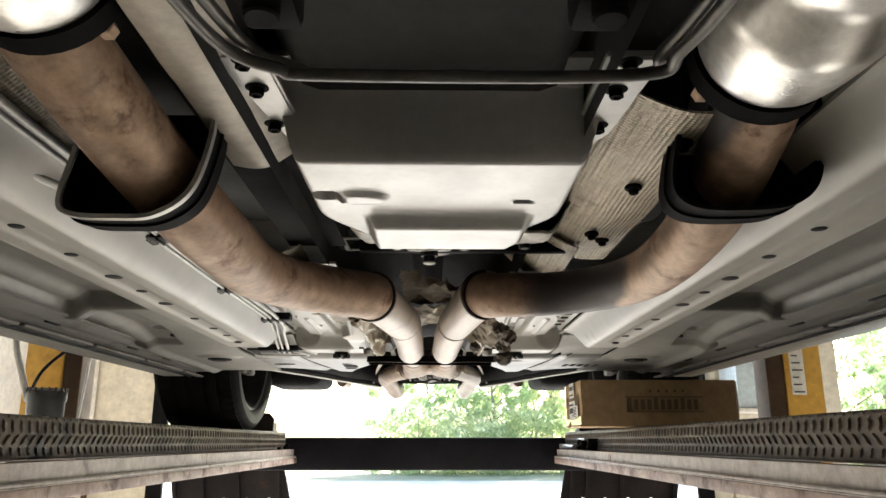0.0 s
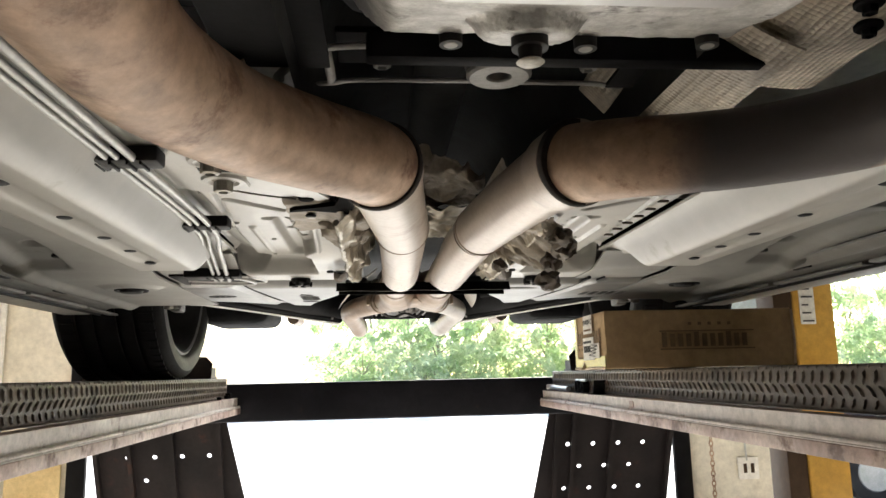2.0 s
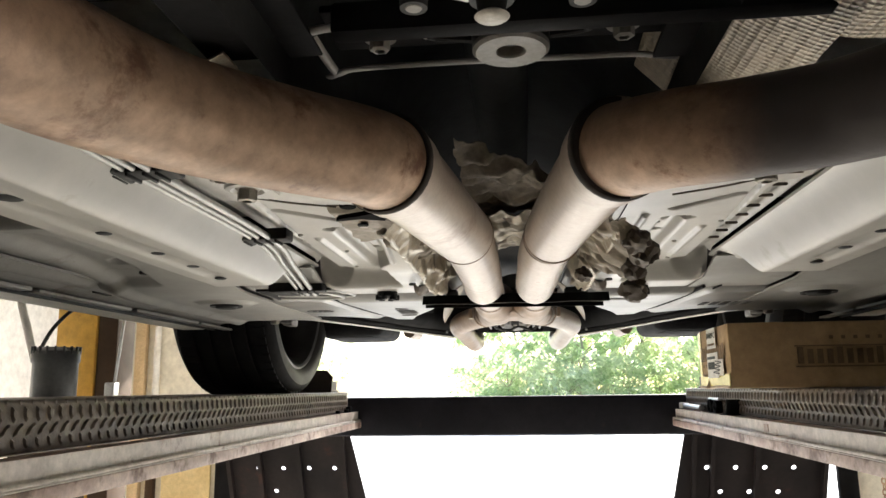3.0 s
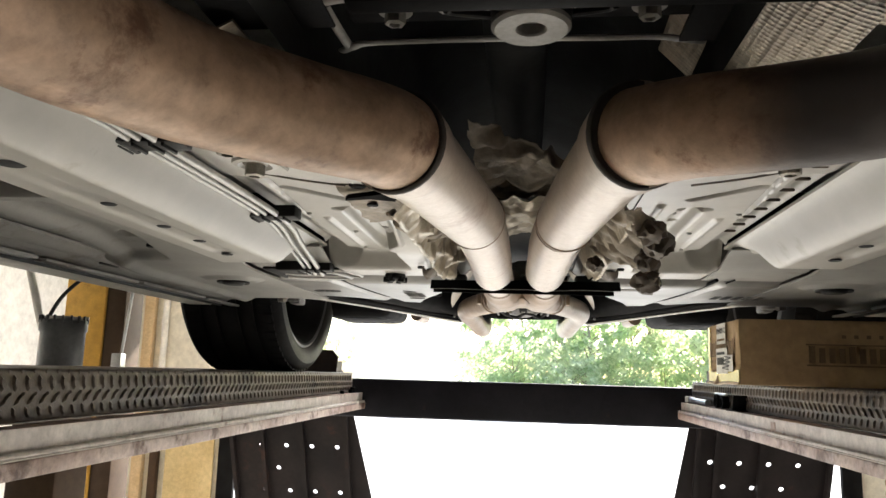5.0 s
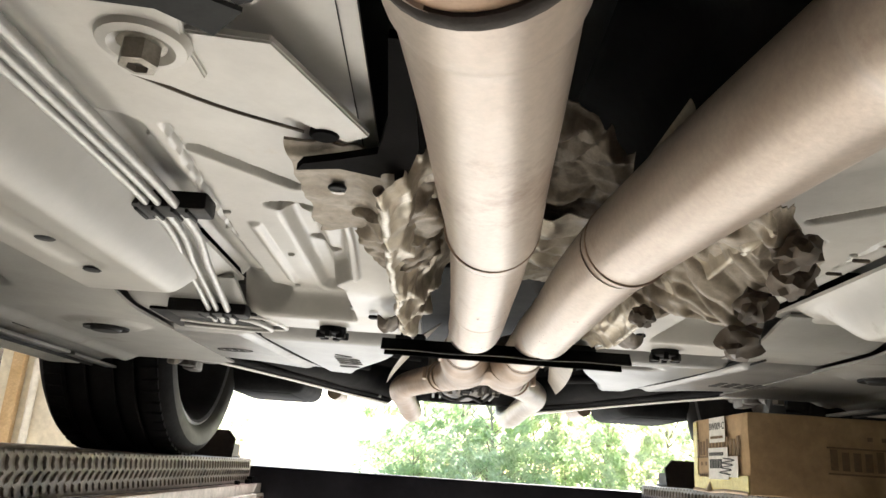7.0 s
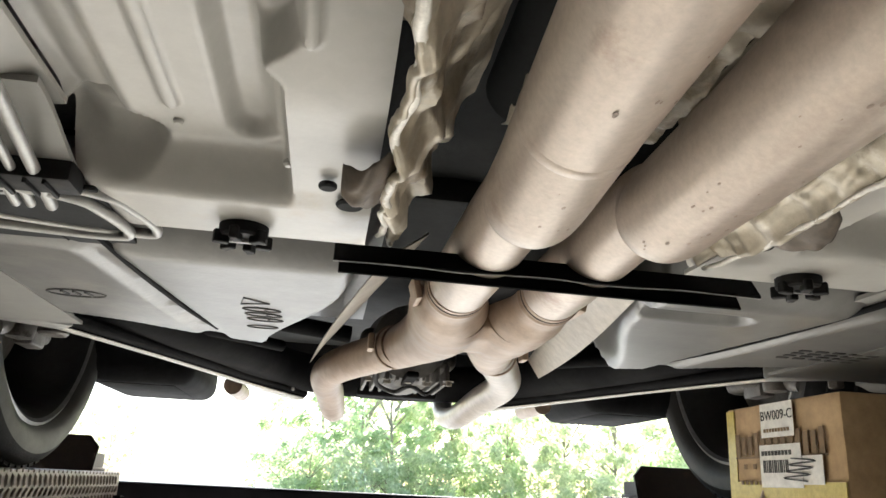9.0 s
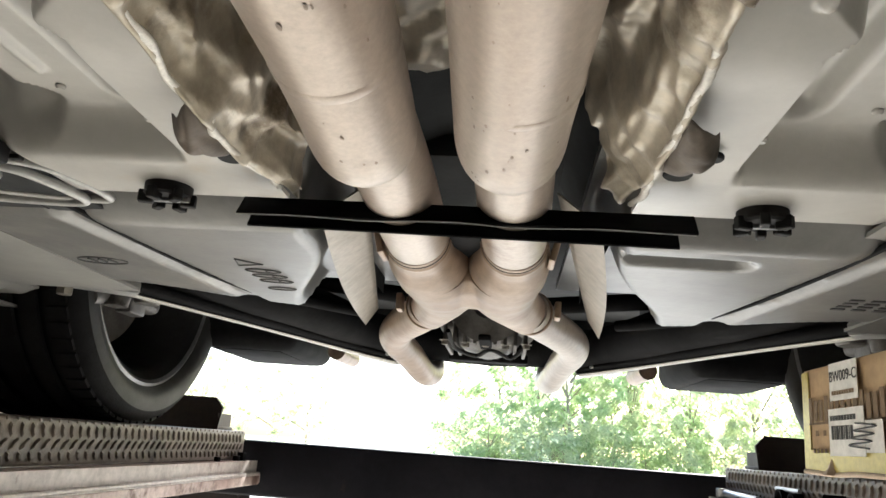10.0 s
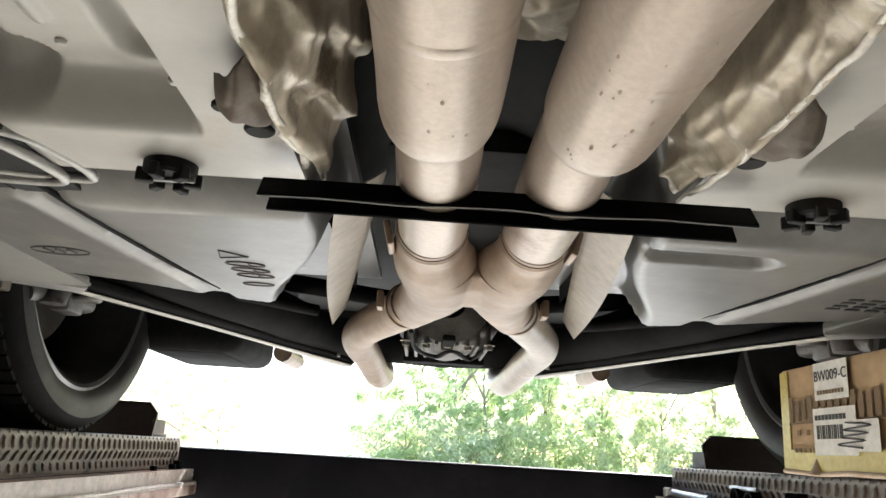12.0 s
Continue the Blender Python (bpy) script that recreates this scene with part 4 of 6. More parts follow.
# --- exhaust
def ring_at(c, d, r, w, material, parent, name, label=""):
    d = Vector(d).normalized()
    c = Vector(c)
    return part(name, tube([c - d * w / 2, c - d * w * 0.3, c + d * w * 0.3, c + d * w / 2], [r * 0.97, r, r, r * 0.97], 36, 1), material, parent, label)


LP = [(-0.265, 1.33, 0.274), (-0.255, 1.39, 0.251), (-0.2395, 1.48, 0.223), (-0.2225, 1.58, 0.197), (-0.212, 1.68, 0.1865), (-0.205, 1.775, 0.182), (-0.176, 1.872, 0.186), (-0.130, 1.945, 0.191), (-0.101, 1.983, 0.194), (-0.088, 2.006, 0.196), (-0.081, 2.028, 0.1972)]
L_RAD = [0.035, 0.0355, 0.036, 0.0362, 0.0360, 0.0345, 0.0338, 0.0345, 0.035, 0.0355, 0.0365]
RP = [(0.262, 1.355, 0.270), (0.2695, 1.40, 0.2575), (0.281, 1.48, 0.235), (0.289, 1.58, 0.2065), (0.2895, 1.68, 0.191), (0.281, 1.78, 0.1835), (0.2555, 1.86, 0.183), (0.2116, 1.918, 0.185), (0.163, 1.950, 0.187), (0.120, 1.983, 0.1925), (0.0935, 2.028, 0.2005)]
R_RAD = [0.037, 0.036, 0.035, 0.034, 0.0325, 0.0315, 0.0305, 0.0305, 0.0315, 0.033, 0.0355]
lfp = part("front_pipe", tube(LP, L_RAD, 36, 8), M_RUSTPIPE, car, "rust-brown bent front exhaust pipe")
rfp = part("front_pipe", tube(RP, R_RAD, 36, 8), M_SHADEDPIPE, car, "rust-brown bent front exhaust pipe with shade painted on its bend")
lmp = part("middle_pipe", tube([(-0.0822, 2.022, 0.1973), (-0.0785, 2.055, 0.1995), (-0.0770, 2.070, 0.2005), (-0.0693, 2.15, 0.2045), (-0.0599, 2.26, 0.2087), (-0.0505, 2.36, 0.2125), (-0.0485, 2.398, 0.2148)], [0.0384, 0.0380, 0.0358, 0.0354, 0.0355, 0.0359, 0.0363], 36, 6), M_TANPIPE, car, "tan heat-stained stainless exhaust pipe")
rmp = part("middle_pipe", tube([(0.0930, 2.022, 0.2010), (0.0892, 2.068, 0.2055), (0.0877, 2.084, 0.2064), (0.0838, 2.118, 0.2082), (0.0726, 2.24, 0.2120), (0.0609, 2.38, 0.2140), (0.0578, 2.425, 0.2130)], [0.0386, 0.0380, 0.0352, 0.0345, 0.0350, 0.0350, 0.0345], 36, 6), M_TANPIPE, car, "tan heat-stained stainless exhaust pipe")
LR_PTS = [(-0.0485, 2.388, 0.2155), (-0.0445, 2.50, 0.2110), (-0.0423, 2.60, 0.2045), (-0.0415, 2.66, 0.1980), (-0.0418, 2.692, 0.1945), (-0.0418, 2.703, 0.1940), (-0.0412, 2.711, 0.1990), (-0.0405, 2.720, 0.2080), (-0.0405, 2.745, 0.2098), (-0.0405, 2.80, 0.2088), (-0.041, 2.90, 0.2075), (-0.042, 3.0, 0.2070)]
RR_PTS = [(0.0570, 2.412, 0.2125), (0.0495, 2.50, 0.2060), (0.0455, 2.60, 0.1990), (0.0430, 2.66, 0.1955), (0.0420, 2.692, 0.1935), (0.0420, 2.703, 0.1930), (0.0425, 2.711, 0.1985), (0.0435, 2.720, 0.2080), (0.0440, 2.745, 0.2098), (0.0445, 2.80, 0.2088), (0.0460, 2.90, 0.2075), (0.0470, 3.0, 0.2070)]
REAR_RAD = [0.0340, 0.0335, 0.0320, 0.0315, 0.0314, 0.0304, 0.0280, 0.0258, 0.0262, 0.0280, 0.0292, 0.0290]
lrp = part("rear_pipe", tube(LR_PTS, REAR_RAD, 40, 8), M_TANPIPE, car, "tan stainless pipe that necks down before the brace")
rrp = part("rear_pipe", tube(RR_PTS, REAR_RAD, 40, 8), M_TANPIPE, car, "tan stainless pipe that necks down before the brace")
ring_at((-0.0818, 2.024, 0.1973), (0.26, 1, 0.05), 0.0392, 0.0075, M_SOOT, lmp, "joint_gasket", "black sooty joint")
ring_at((0.0930, 2.025, 0.2010), (-0.30, 1, 0.09), 0.0394, 0.0075, M_SOOT, rmp, "joint_gasket", "black sooty joint")
ring_at((-0.0497, 2.380, 0.2138), (0.08, 1, 0.04), 0.0373, 0.004, M_STEELDULL, lmp, "weld_bead")
ring_at((-0.0482, 2.402, 0.2149), (0.08, 1, 0.0), 0.0358, 0.003, M_SOOT, lmp, "slip_edge")
ring_at((0.0600, 2.400, 0.2138), (-0.09, 1, 0.0), 0.0362, 0.004, M_STEELDULL, rmp, "weld_bead")
ring_at((0.0573, 2.430, 0.2125), (-0.09, 1, 0.0), 0.0345, 0.003, M_SOOT, rmp, "slip_edge")
ring_at((-0.0421, 2.615, 0.2032), (0.01, 1, -0.06), 0.0323, 0.010, M_TANPIPE, lrp, "weld_bead")
ring_at((0.0448, 2.625, 0.1978), (-0.03, 1, -0.06), 0.0322, 0.010, M_TANPIPE, rrp, "weld_bead")

rp_ = random.Random(9)
for k in range(44):
    right = k < 30
    yy = 2.50 + 0.22 * rp_.random()
    an = radians(rp_.uniform(-130, -40) if right else rp_.uniform(-100, -30))
    line_ = RR_PTS if right else LR_PTS
    cx, cz, rr = (float(np.interp(yy, [q[1] for q in line_], v)) for v in ([q[0] for q in line_], [q[2] for q in line_], REAR_RAD))
    b = disc((0, 0, -0.0003), rp_.uniform(0.0004, 0.0015), 0.0003, 8, bevel=0.4)
    for v in b.verts:
        v.co.y *= 1.9
        v.co.x *= 0.8
    b.transform(Matrix.Translation((cx + rr * math.cos(an), yy, cz + rr * math.sin(an))) @ Matrix.Rotation(an + math.pi / 2, 4, "Y").inverted())
    part("pit_mark", b, M_SPOT, rrp if right else lrp)
lx = [(-0.042, 2.955, 0.2072), (-0.042, 2.992, 0.2070), (-0.0400, 3.022, 0.2075), (-0.0350, 3.062, 0.2080), (-0.0310, 3.110, 0.2080), (-0.0330, 3.175, 0.2070), (-0.047, 3.255, 0.2060), (-0.066, 3.335, 0.2070)]
rx = [(-x, y, z) for x, y, z in lx]
rad = [0.0298, 0.0318, 0.0385, 0.0430, 0.0430, 0.0385, 0.0318, 0.0290]
xp = part("crossover", join(tube(lx, rad, 36, 8), tube([(x + 0.005, y, z) for x, y, z in rx], rad, 36, 8)), M_STEELDULL, car, "tan stamped crossover where both pipes join")
for s in (-1, 1):
    ox = 0.0 if s < 0 else 0.005
    ring_at((s * 0.042 + ox, 2.962, 0.2070), (0, 1, 0), 0.0305, 0.0025, M_SOOT, xp, "slip_edge")
    ring_at((s * 0.042 + ox, 2.971, 0.2070), (0, 1, 0), 0.0314, 0.008, M_STEELDULL, xp, "pipe_collar")
    ring_at((s * 0.069 + ox, 3.325, 0.207), (s * 0.3, 1, 0), 0.0306, 0.006, M_STEELDULL, xp, "weld_bead")
    part("clamp_tab", box((-0.003, -0.018, -0.01), (0.003, 0.02, 0.012), 0.0015, 2, Matrix.Translation((s * 0.079 + ox, 2.99, 0.203)) @ Matrix.Rotation(s * 0.25, 4, "Y")), M_STEELDULL, xp)
    part("clamp_tab", box((-0.004, -0.014, -0.010), (0.004, 0.014, 0.012), 0.0015, 2, Matrix.Translation((s * 0.103 + ox, 3.30, 0.206))), M_STEELDULL, xp)
    tail = part("tail_pipe", tube([(s * 0.062 + ox, 3.30, 0.207), (s * 0.085 + ox, 3.385, 0.2075), (s * 0.125, 3.50, 0.209), (s * 0.152, 3.60, 0.208), (s * 0.160, 3.69, 0.204), (s * 0.152, 3.82, 0.196), (s * 0.141, 4.02, 0.180), (s * 0.140, 4.2, 0.20), (s * 0.16, 4.4, 0.26)], [0.0285, 0.0280, 0.0282, 0.0285, 0.0285, 0.0278, 0.0270, 0.0270, 0.0270], 36, 8), M_TIPSTEEL if s > 0 else M_STEELDULL, car, "pale stainless tail pipe curving past the differential")
def saddle(x, y):
    """Underside of the pressed body that joins both lobes, rounded across the valley."""
    cx = float(np.interp(y, [q[1] for q in lx], [-q[0] for q in lx]))
    r = float(np.interp(y, [q[1] for q in lx], rad))
    def low(c):
        d = min(abs(x - c), r * 0.999)
        return 0.2078 - math.sqrt(r * r - d * d)
    a, b = low(0.0025 - cx), low(0.0025 + cx)
    k = 0.030
    h = max(0.0, k - abs(a - b)) / k
    return min(a, b) - h * h * k * 0.25 + 0.0006


part("saddle", sheet(-0.036, 0.041, 3.040, 3.185, 0.0025, 0.004, saddle, 0.012), M_STEELDULL, xp, angle=60)
# Black plates added for the shade in the gaps before and behind the crossover.
part("gap_shade_plate", box((-0.030, 2.93, 0.207), (0.034, 3.052, 0.209), 0.0), M_BLACKSTEEL, xp, "black plate for the shade in the gap between the pipes")
part("gap_shade_plate", prism([(-0.004, 3.180), (0.008, 3.180), (0.042, 3.26), (-0.038, 3.26)], 0.198, 0.200), M_BLACKSTEEL, xp)

# catalytic converters and their shields
def rib_cat(x, zz, y_end):
    ys = [0.70, 0.95, 1.05, 1.10, 1.14, 1.18, 1.22, 1.26, 1.30, 1.325, 1.345]
    rs = [0.064, 0.066, 0.058, 0.067, 0.057, 0.067, 0.057, 0.066, 0.060, 0.054, 0.042]
    return tube([(x - 0.06 * (y_end - 1.345 + 1.345 - yy) * 0.1, yy + y_end - 1.345, zz + 0.10 * (1.345 - yy)) for yy in ys], rs, 40, 6)


for s, cx, zz, ye in ((-1, -0.252, 0.283, 1.335), (1, 0.262, 0.262, 1.395)):
    cat = part("converter", rib_cat(cx, zz, ye), M_CAT, car, "bright ribbed catalytic converter")
    part("converter_flange", tube([(cx, ye - 0.006, zz), (cx, ye + 0.010, zz - 0.003)], 0.052, 30, 1), M_BLACKSTEEL, cat, "dark flange")
    for k in range(3):
        part("flange_nut", disc((cx + 0.046 * math.cos(k * 2.1 + 3.6), ye + 0.008, zz + 0.046 * math.sin(k * 2.1 + 3.6)), 0.007, 0.012, 6, "y"), M_RUSTPIPE, cat)


def u_band(path, y0, y1, thick):
    """A strip bent to a U in the upright plane, deep from y0 to y1."""
    bm = band(path, y1 - y0, thick, y0)
    for v in bm.verts:
        v.co = Vector((v.co.x, v.co.z, v.co.y))
    bmesh.ops.recalc_face_normals(bm, faces=bm.faces[:])
    return bm


ul = [(-0.288, 0.275), (-0.295, 0.226), (-0.304, 0.180), (-0.292, 0.166), (-0.255, 0.1635), (-0.222, 0.1665), (-0.194, 0.188), (-0.180, 0.235), (-0.180, 0.275)]
ur = [(0.238, 0.275), (0.224, 0.22), (0.222, 0.190), (0.238, 0.175), (0.275, 0.172), (0.320, 0.177), (0.345, 0.198), (0.353, 0.24), (0.355, 0.275)]
for path, y0 in ((ul, 1.49), (ur, 1.49)):
    sh = part("pipe_shield", u_band(path, y0, y0 + 0.045, 0.003), M_BLACKSTEEL, car, "dark cupped heat shield round the pipe")
    mx = sum(p[0] for p in path) / len(path)
    out = [(mx + (x - mx) * 1.035, 0.22 + (z - 0.22) * 1.04) for x, z in path]
    part("shield_rim", u_band(out, y0 - 0.004, y0 + 0.003, 0.004), M_LINE if path is ul else M_ARM, sh, "folded rim")
    part("shield_rim", u_band(out, y0 + 0.022, y0 + 0.026, 0.003), M_ARM, sh)
    # Black plate added at the rear so the cup's inside reads as shade.
    bm = bmesh.new()
    bm.faces.new([bm.verts.new((x, y0 + 0.040, z)) for x, z in path])
    ext = bmesh.ops.extrude_face_region(bm, geom=bm.faces[:])
    for v in [g for g in ext["geom"] if isinstance(g, bmesh.types.BMVert)]:
        v.co.y += 0.004
    bmesh.ops.recalc_face_normals(bm, faces=bm.faces[:])
    part("shield_shade_back", bm, M_BLACKSTEEL, sh, smooth=False)

# embossed foil shields by the gearbox
def foil_sheet(s, x0, x1, y0, y1, za, zb, amp, seed):
    def xf(x, y):
        u = (abs(x) - x0) / (x1 - x0)
        z = za + (zb - za) * u + 0.010 * math.sin(3.2 * u) * -1 + crumple((x, y, 0), 9, amp, seed)
        return x, y, z
    return sheet(s * x0, s * x1, y0, y1, 0.005, 0.006, None, 0.002, xf)


fr_sh = part("foil_shield", foil_sheet(1, 0.165, 0.262, 1.44, 1.94, 0.268, 0.236, 0.004, 3.0), M_FOIL, car, "dirty embossed aluminium heat shield", angle=60)
for yy, xx in ((1.62, 0.222), (1.80, 0.215), (1.50, 0.235), (1.83, 0.235)):
    part("shield_clip", join(disc((xx, yy, 0.234), 0.009, 0.005, 16), hexbolt((xx, yy, 0.236), 0.005, 0.007)), M_BLACKSTEEL, fr_sh)
part("foil_shield", foil_sheet(1, 0.12, 0.21, 1.86, 2.10, 0.30, 0.232, 0.004, 5.0), M_FOIL, car, angle=60)
part("foil_shield", foil_sheet(-1, 0.30, 0.372, 1.10, 1.66, 0.285, 0.240, 0.003, 7.0), M_FOIL, car, "pale embossed foil behind the pipe", angle=60)
part("foil_shield", foil_sheet(-1, 0.128, 0.190, 1.05, 1.60, 0.268, 0.252, 0.003, 9.0), M_DEFLECT, car, "pale curved tunnel heat shield", angle=60)
part("foil_shield", foil_sheet(-1, 0.185, 0.285, 1.96, 2.13, 0.262, 0.244, 0.006, 11.0), M_CRUMPLE, car, "crumpled foil over the tunnel bracket", angle=60)

# crumpled tunnel shields, folded and torn
def crumpled(s, seed, y0=2.285, y1=2.845):
    """Foil draped from high on the tunnel side to a rolled, torn hem at the floor's edge."""
    def xf(x, y):
        w = (abs(x) - 0.10) / 0.10 * 1.16
        u = min(w, 1.0)
        y = y0 + (2.742 + 0.092 * u ** 1.3 + 0.004 * noise.noise(Vector((u * 9, seed, 2.0))) - y0) * (y - y0) / (y1 - y0)
        n1 = noise.noise(Vector((y * 16, seed, 0.0)))
        n2 = noise.noise(Vector((y * 47, seed, 4.0)))
        end = step(2.72, 2.83, y)
        n3 = noise.noise(Vector((y * 120, seed, 9.0)))
        hem = 0.129 + 0.006 * n1 + 0.004 * n2 + 0.0025 * n3 - 0.010 * end
        low = 0.196 + 0.005 * n2 + 0.005 * n1 + 0.0025 * n3 - 0.006 * step(2.55, 2.70, y) + 0.010 * end
        top = 0.074
        xx = top + (hem - top) * u ** 0.9
        zz = 0.285 - (0.285 - low) * u ** 1.1
        # long folds running along the drape, then small creases
        amp = 0.25 + 0.75 * math.sin(math.pi * min(1.0, u * 0.9 + 0.05))
        f1 = 1 - 2.4 * abs(noise.noise(Vector((u * 3.2 + y * 5.0 + seed, y * 6.5, seed))))
        f2 = 1 - 2.4 * abs(noise.noise(Vector((u * 5.5 - y * 9.0, y * 17 + seed, seed * 2))))
        f3 = noise.noise(Vector((u * 13, y * 46, seed)))
        f4 = 1 - 2.4 * abs(noise.noise(Vector((u * 9.0 + y * 14, y * 30 - u * 4, seed * 3))))
        d = amp * (0.0095 * f1 + 0.0048 * f2 + 0.0012 * f4 + 0.0004 * f3)
        xx -= 0.5 * d
        zz -= 0.8 * d
        if w > 1.0:
            a = (w - 1.0) / 0.16 * 3.6
            r = 0.0042 + 0.0012 * n2
            xx += r * math.sin(a)
            zz += r * (1 - math.cos(a))
        return s * xx, y, zz
    return sheet(s * 0.10, s * 0.20, y0, y1, 0.0018, 0.0035, None, 0.0, xf)


for s, seed in ((-1, 2.3), (1, 6.1)):
    cs = part("crumpled_shield", crumpled(s, seed), M_CRUMPLE, car, "crumpled torn aluminium tunnel shield", angle=75)

    hem_pts = []
    for k in range(60):
        yy = 2.30 + 0.0088 * k
        hem_pts.append((s * (0.1285 + 0.006 * noise.noise(Vector((yy * 16, seed, 0.0))) + 0.004 * noise.noise(Vector((yy * 47, seed, 4.0)))), yy, 0.1965 - 0.006 * step(2.55, 2.70, yy) + 0.008 * step(2.72, 2.82, yy) + 0.003 * noise.noise(Vector((yy * 60, seed, 1.0)))))
    part("torn_hem", tube(hem_pts, [0.0022 + 0.0022 * abs(noise.noise(Vector((k * 0.9, seed, 5.0)))) for k in range(60)], 7, 2, flat=0.7), M_PALEFOIL, cs, "pale torn hem", angle=75)

    def curl(x, y, s=s, seed=seed):
        u = (abs(x) - 0.12) / 0.06
        v = (y - 2.66) / 0.08
        p = (x, y, u * 0.04)
        wid = 1.0 - 0.62 * u ** 1.5
        return s * (0.124 + 0.031 * u + ridged(p, 30, 0.0015, seed)), 2.700 + 0.080 * (v - 0.5) * wid + 0.012 * u, 0.197 - 0.016 * math.sin(2.4 * u) + 0.010 * (2 * v - 1) ** 2 * (0.3 + u) + ridged(p, 36, 0.002, seed + 3)
    part("curled_flap", sheet(s * 0.12, s * 0.18, 2.66, 2.74, 0.002, 0.003, None, 0.001, curl), M_TORN, cs, "curled torn foil end", angle=75)


def high_foil(x, y):
    e = 2.265 + 1.25 * (x + 0.045)
    yy = e + (2.58 - e) * (y - 2.27) / 0.31
    p = (x, yy, 0.0)
    return x + crumple(p, 30, 0.004, 2.0), yy + crumple(p, 36, 0.004, 8.0), 0.280 + ridged(p, 24, 0.010, 1.0) + crumple(p, 50, 0.005) + 0.012 * step(2.29, 2.27, y)


part("crumpled_shield", sheet(-0.05, 0.07, 2.27, 2.58, 0.003, 0.004, None, 0.001, high_foil), M_DUSTFOIL, car, "crumpled foil high in the tunnel", angle=75)
part("crumpled_shield", sheet(-0.05, 0.06, 2.5, 2.76, 0.004, 0.005, lambda x, y: 0.262 + ridged((x, y, 0), 25, 0.008, 5.0) + crumple((x, y, 0), 50, 0.004), 0.001), M_CRUMPLE, car, angle=75)


def lumps(s, seed, y0, y1, xc, zc, w):
    def xf(x, y):
        a = (x - xc) / w * math.pi
        p = (x, y, 0.3)
        r = 0.030 + ridged(p, 34, 0.010, seed) + crumple(p, 40, 0.008, seed + 1)
        r *= 0.45 + 0.55 * math.sin(math.pi * min(1, max(0, (y - y0) / (y1 - y0)))) ** 0.5
        return xc + r * math.sin(a) * 1.1, y + ridged(p, 28, 0.008, seed + 7), zc - r * math.cos(a)
    return sheet(xc - w / 2, xc + w / 2, y0, y1, 0.0022, 0.004, None, 0.001, xf)


def hanging_foil(x, y):
    """Torn tongue of foil that sags well below the floor beside the right-hand pipe."""
    w = (x - 0.10) / 0.08
    out_x = float(np.interp(y, (2.255, 2.316, 2.397, 2.445, 2.50, 2.56), (0.119, 0.152, 0.171, 0.166, 0.142, 0.130)))
    out_z = float(np.interp(y, (2.255, 2.316, 2.397, 2.445, 2.50, 2.56), (0.200, 0.194, 0.177, 0.156, 0.184, 0.198)))
    in_x, in_z = 0.092, 0.222
    p = (x, y, w * 0.03)
    edge = 0.5 + 0.5 * math.sin(math.pi * min(1.0, w))
    k1 = ridged(p, 17, 0.015, 3.3) * edge
    k2 = ridged(p, 44, 0.0050, 9.0)
    k3 = crumple(p, 60, 0.0009, 4.0)
    tat = 0.007 * noise.noise(Vector((y * 75, 2.0, 1.0))) * w
    return in_x + (out_x - in_x) * w + 0.5 * k1 + k2 + tat, y + 0.6 * k2 + k3, in_z + (out_z - in_z) * w ** 1.2 - 0.012 * math.sin(math.pi * w) - 0.8 * k1 + k2 + k3


part("crumpled_shield", sheet(0.10, 0.18, 2.255, 2.56, 0.0016, 0.0026, None, 0.001, hanging_foil), M_DUSTFOIL, car, "bunched-up torn foil hanging beside the pipe", angle=80)
def clump(c, r, seed):
    bm = bmesh.new()
    bmesh.ops.create_icosphere(bm, subdivisions=3, radius=1.0)
    for v in bm.verts:
        n = v.co.normalized()
        k = 1.0 + 0.55 * noise.noise(n * 1.7 + Vector((seed, 0, 0))) + 0.28 * (1 - 2 * abs(noise.noise(n * 4.0 + Vector((0, seed, 0)))))
        v.co = Vector(c) + Vector((n.x * r * 0.9, n.y * r * 1.1, n.z * r * 0.8)) * k
    return bm


for cx, cy, cz, cr in ((0.143, 2.300, 0.186, 0.014), (0.158, 2.335, 0.176, 0.015), (0.152, 2.385, 0.166, 0.013), (0.157, 2.428, 0.146, 0.015), (0.104, 2.520, 0.182, 0.011)):
    part("foil_curl", clump((cx, cy, cz), cr, cy * 31), M_TORN, car, "dark curled scrap of torn foil", angle=35)
part("crumpled_shield", lumps(-1, 8.3, 2.33, 2.60, -0.128, 0.250, 0.10), M_DUSTFOIL, car, angle=75)
def torn_patch(x, y):
    p = (x, y, 0)
    return x + 0.006 * noise.noise(Vector((y * 50, 1.0, 0))) * step(-0.17, -0.20, x), y + 0.006 * noise.noise(Vector((x * 60, 3.0, 0))) + 0.020 * step(-0.16, -0.20, x) * step(2.38, 2.42, y), 0.2235 + ridged(p, 26, 0.0016, 2.0) + crumple(p, 60, 0.0012, 1.0) - 0.010 * step(-0.150, -0.125, x) + 0.006 * step(2.30, 2.285, y)


tb = part("torn_bracket", sheet(-0.193, -0.122, 2.283, 2.44, 0.003, 0.003, None, 0.002, torn_patch), M_DUSTFOIL, car, "torn foil flange lying on the floor", angle=75)
part("bracket_hole", disc((-0.165, 2.345, 0.2195), 0.0055, 0.004, 14), M_TIPSTEEL, tb)
part("bracket_hole", disc((-0.165, 2.339, 0.2195), 0.0068, 0.003, 14), M_DARKCAVITY, tb)

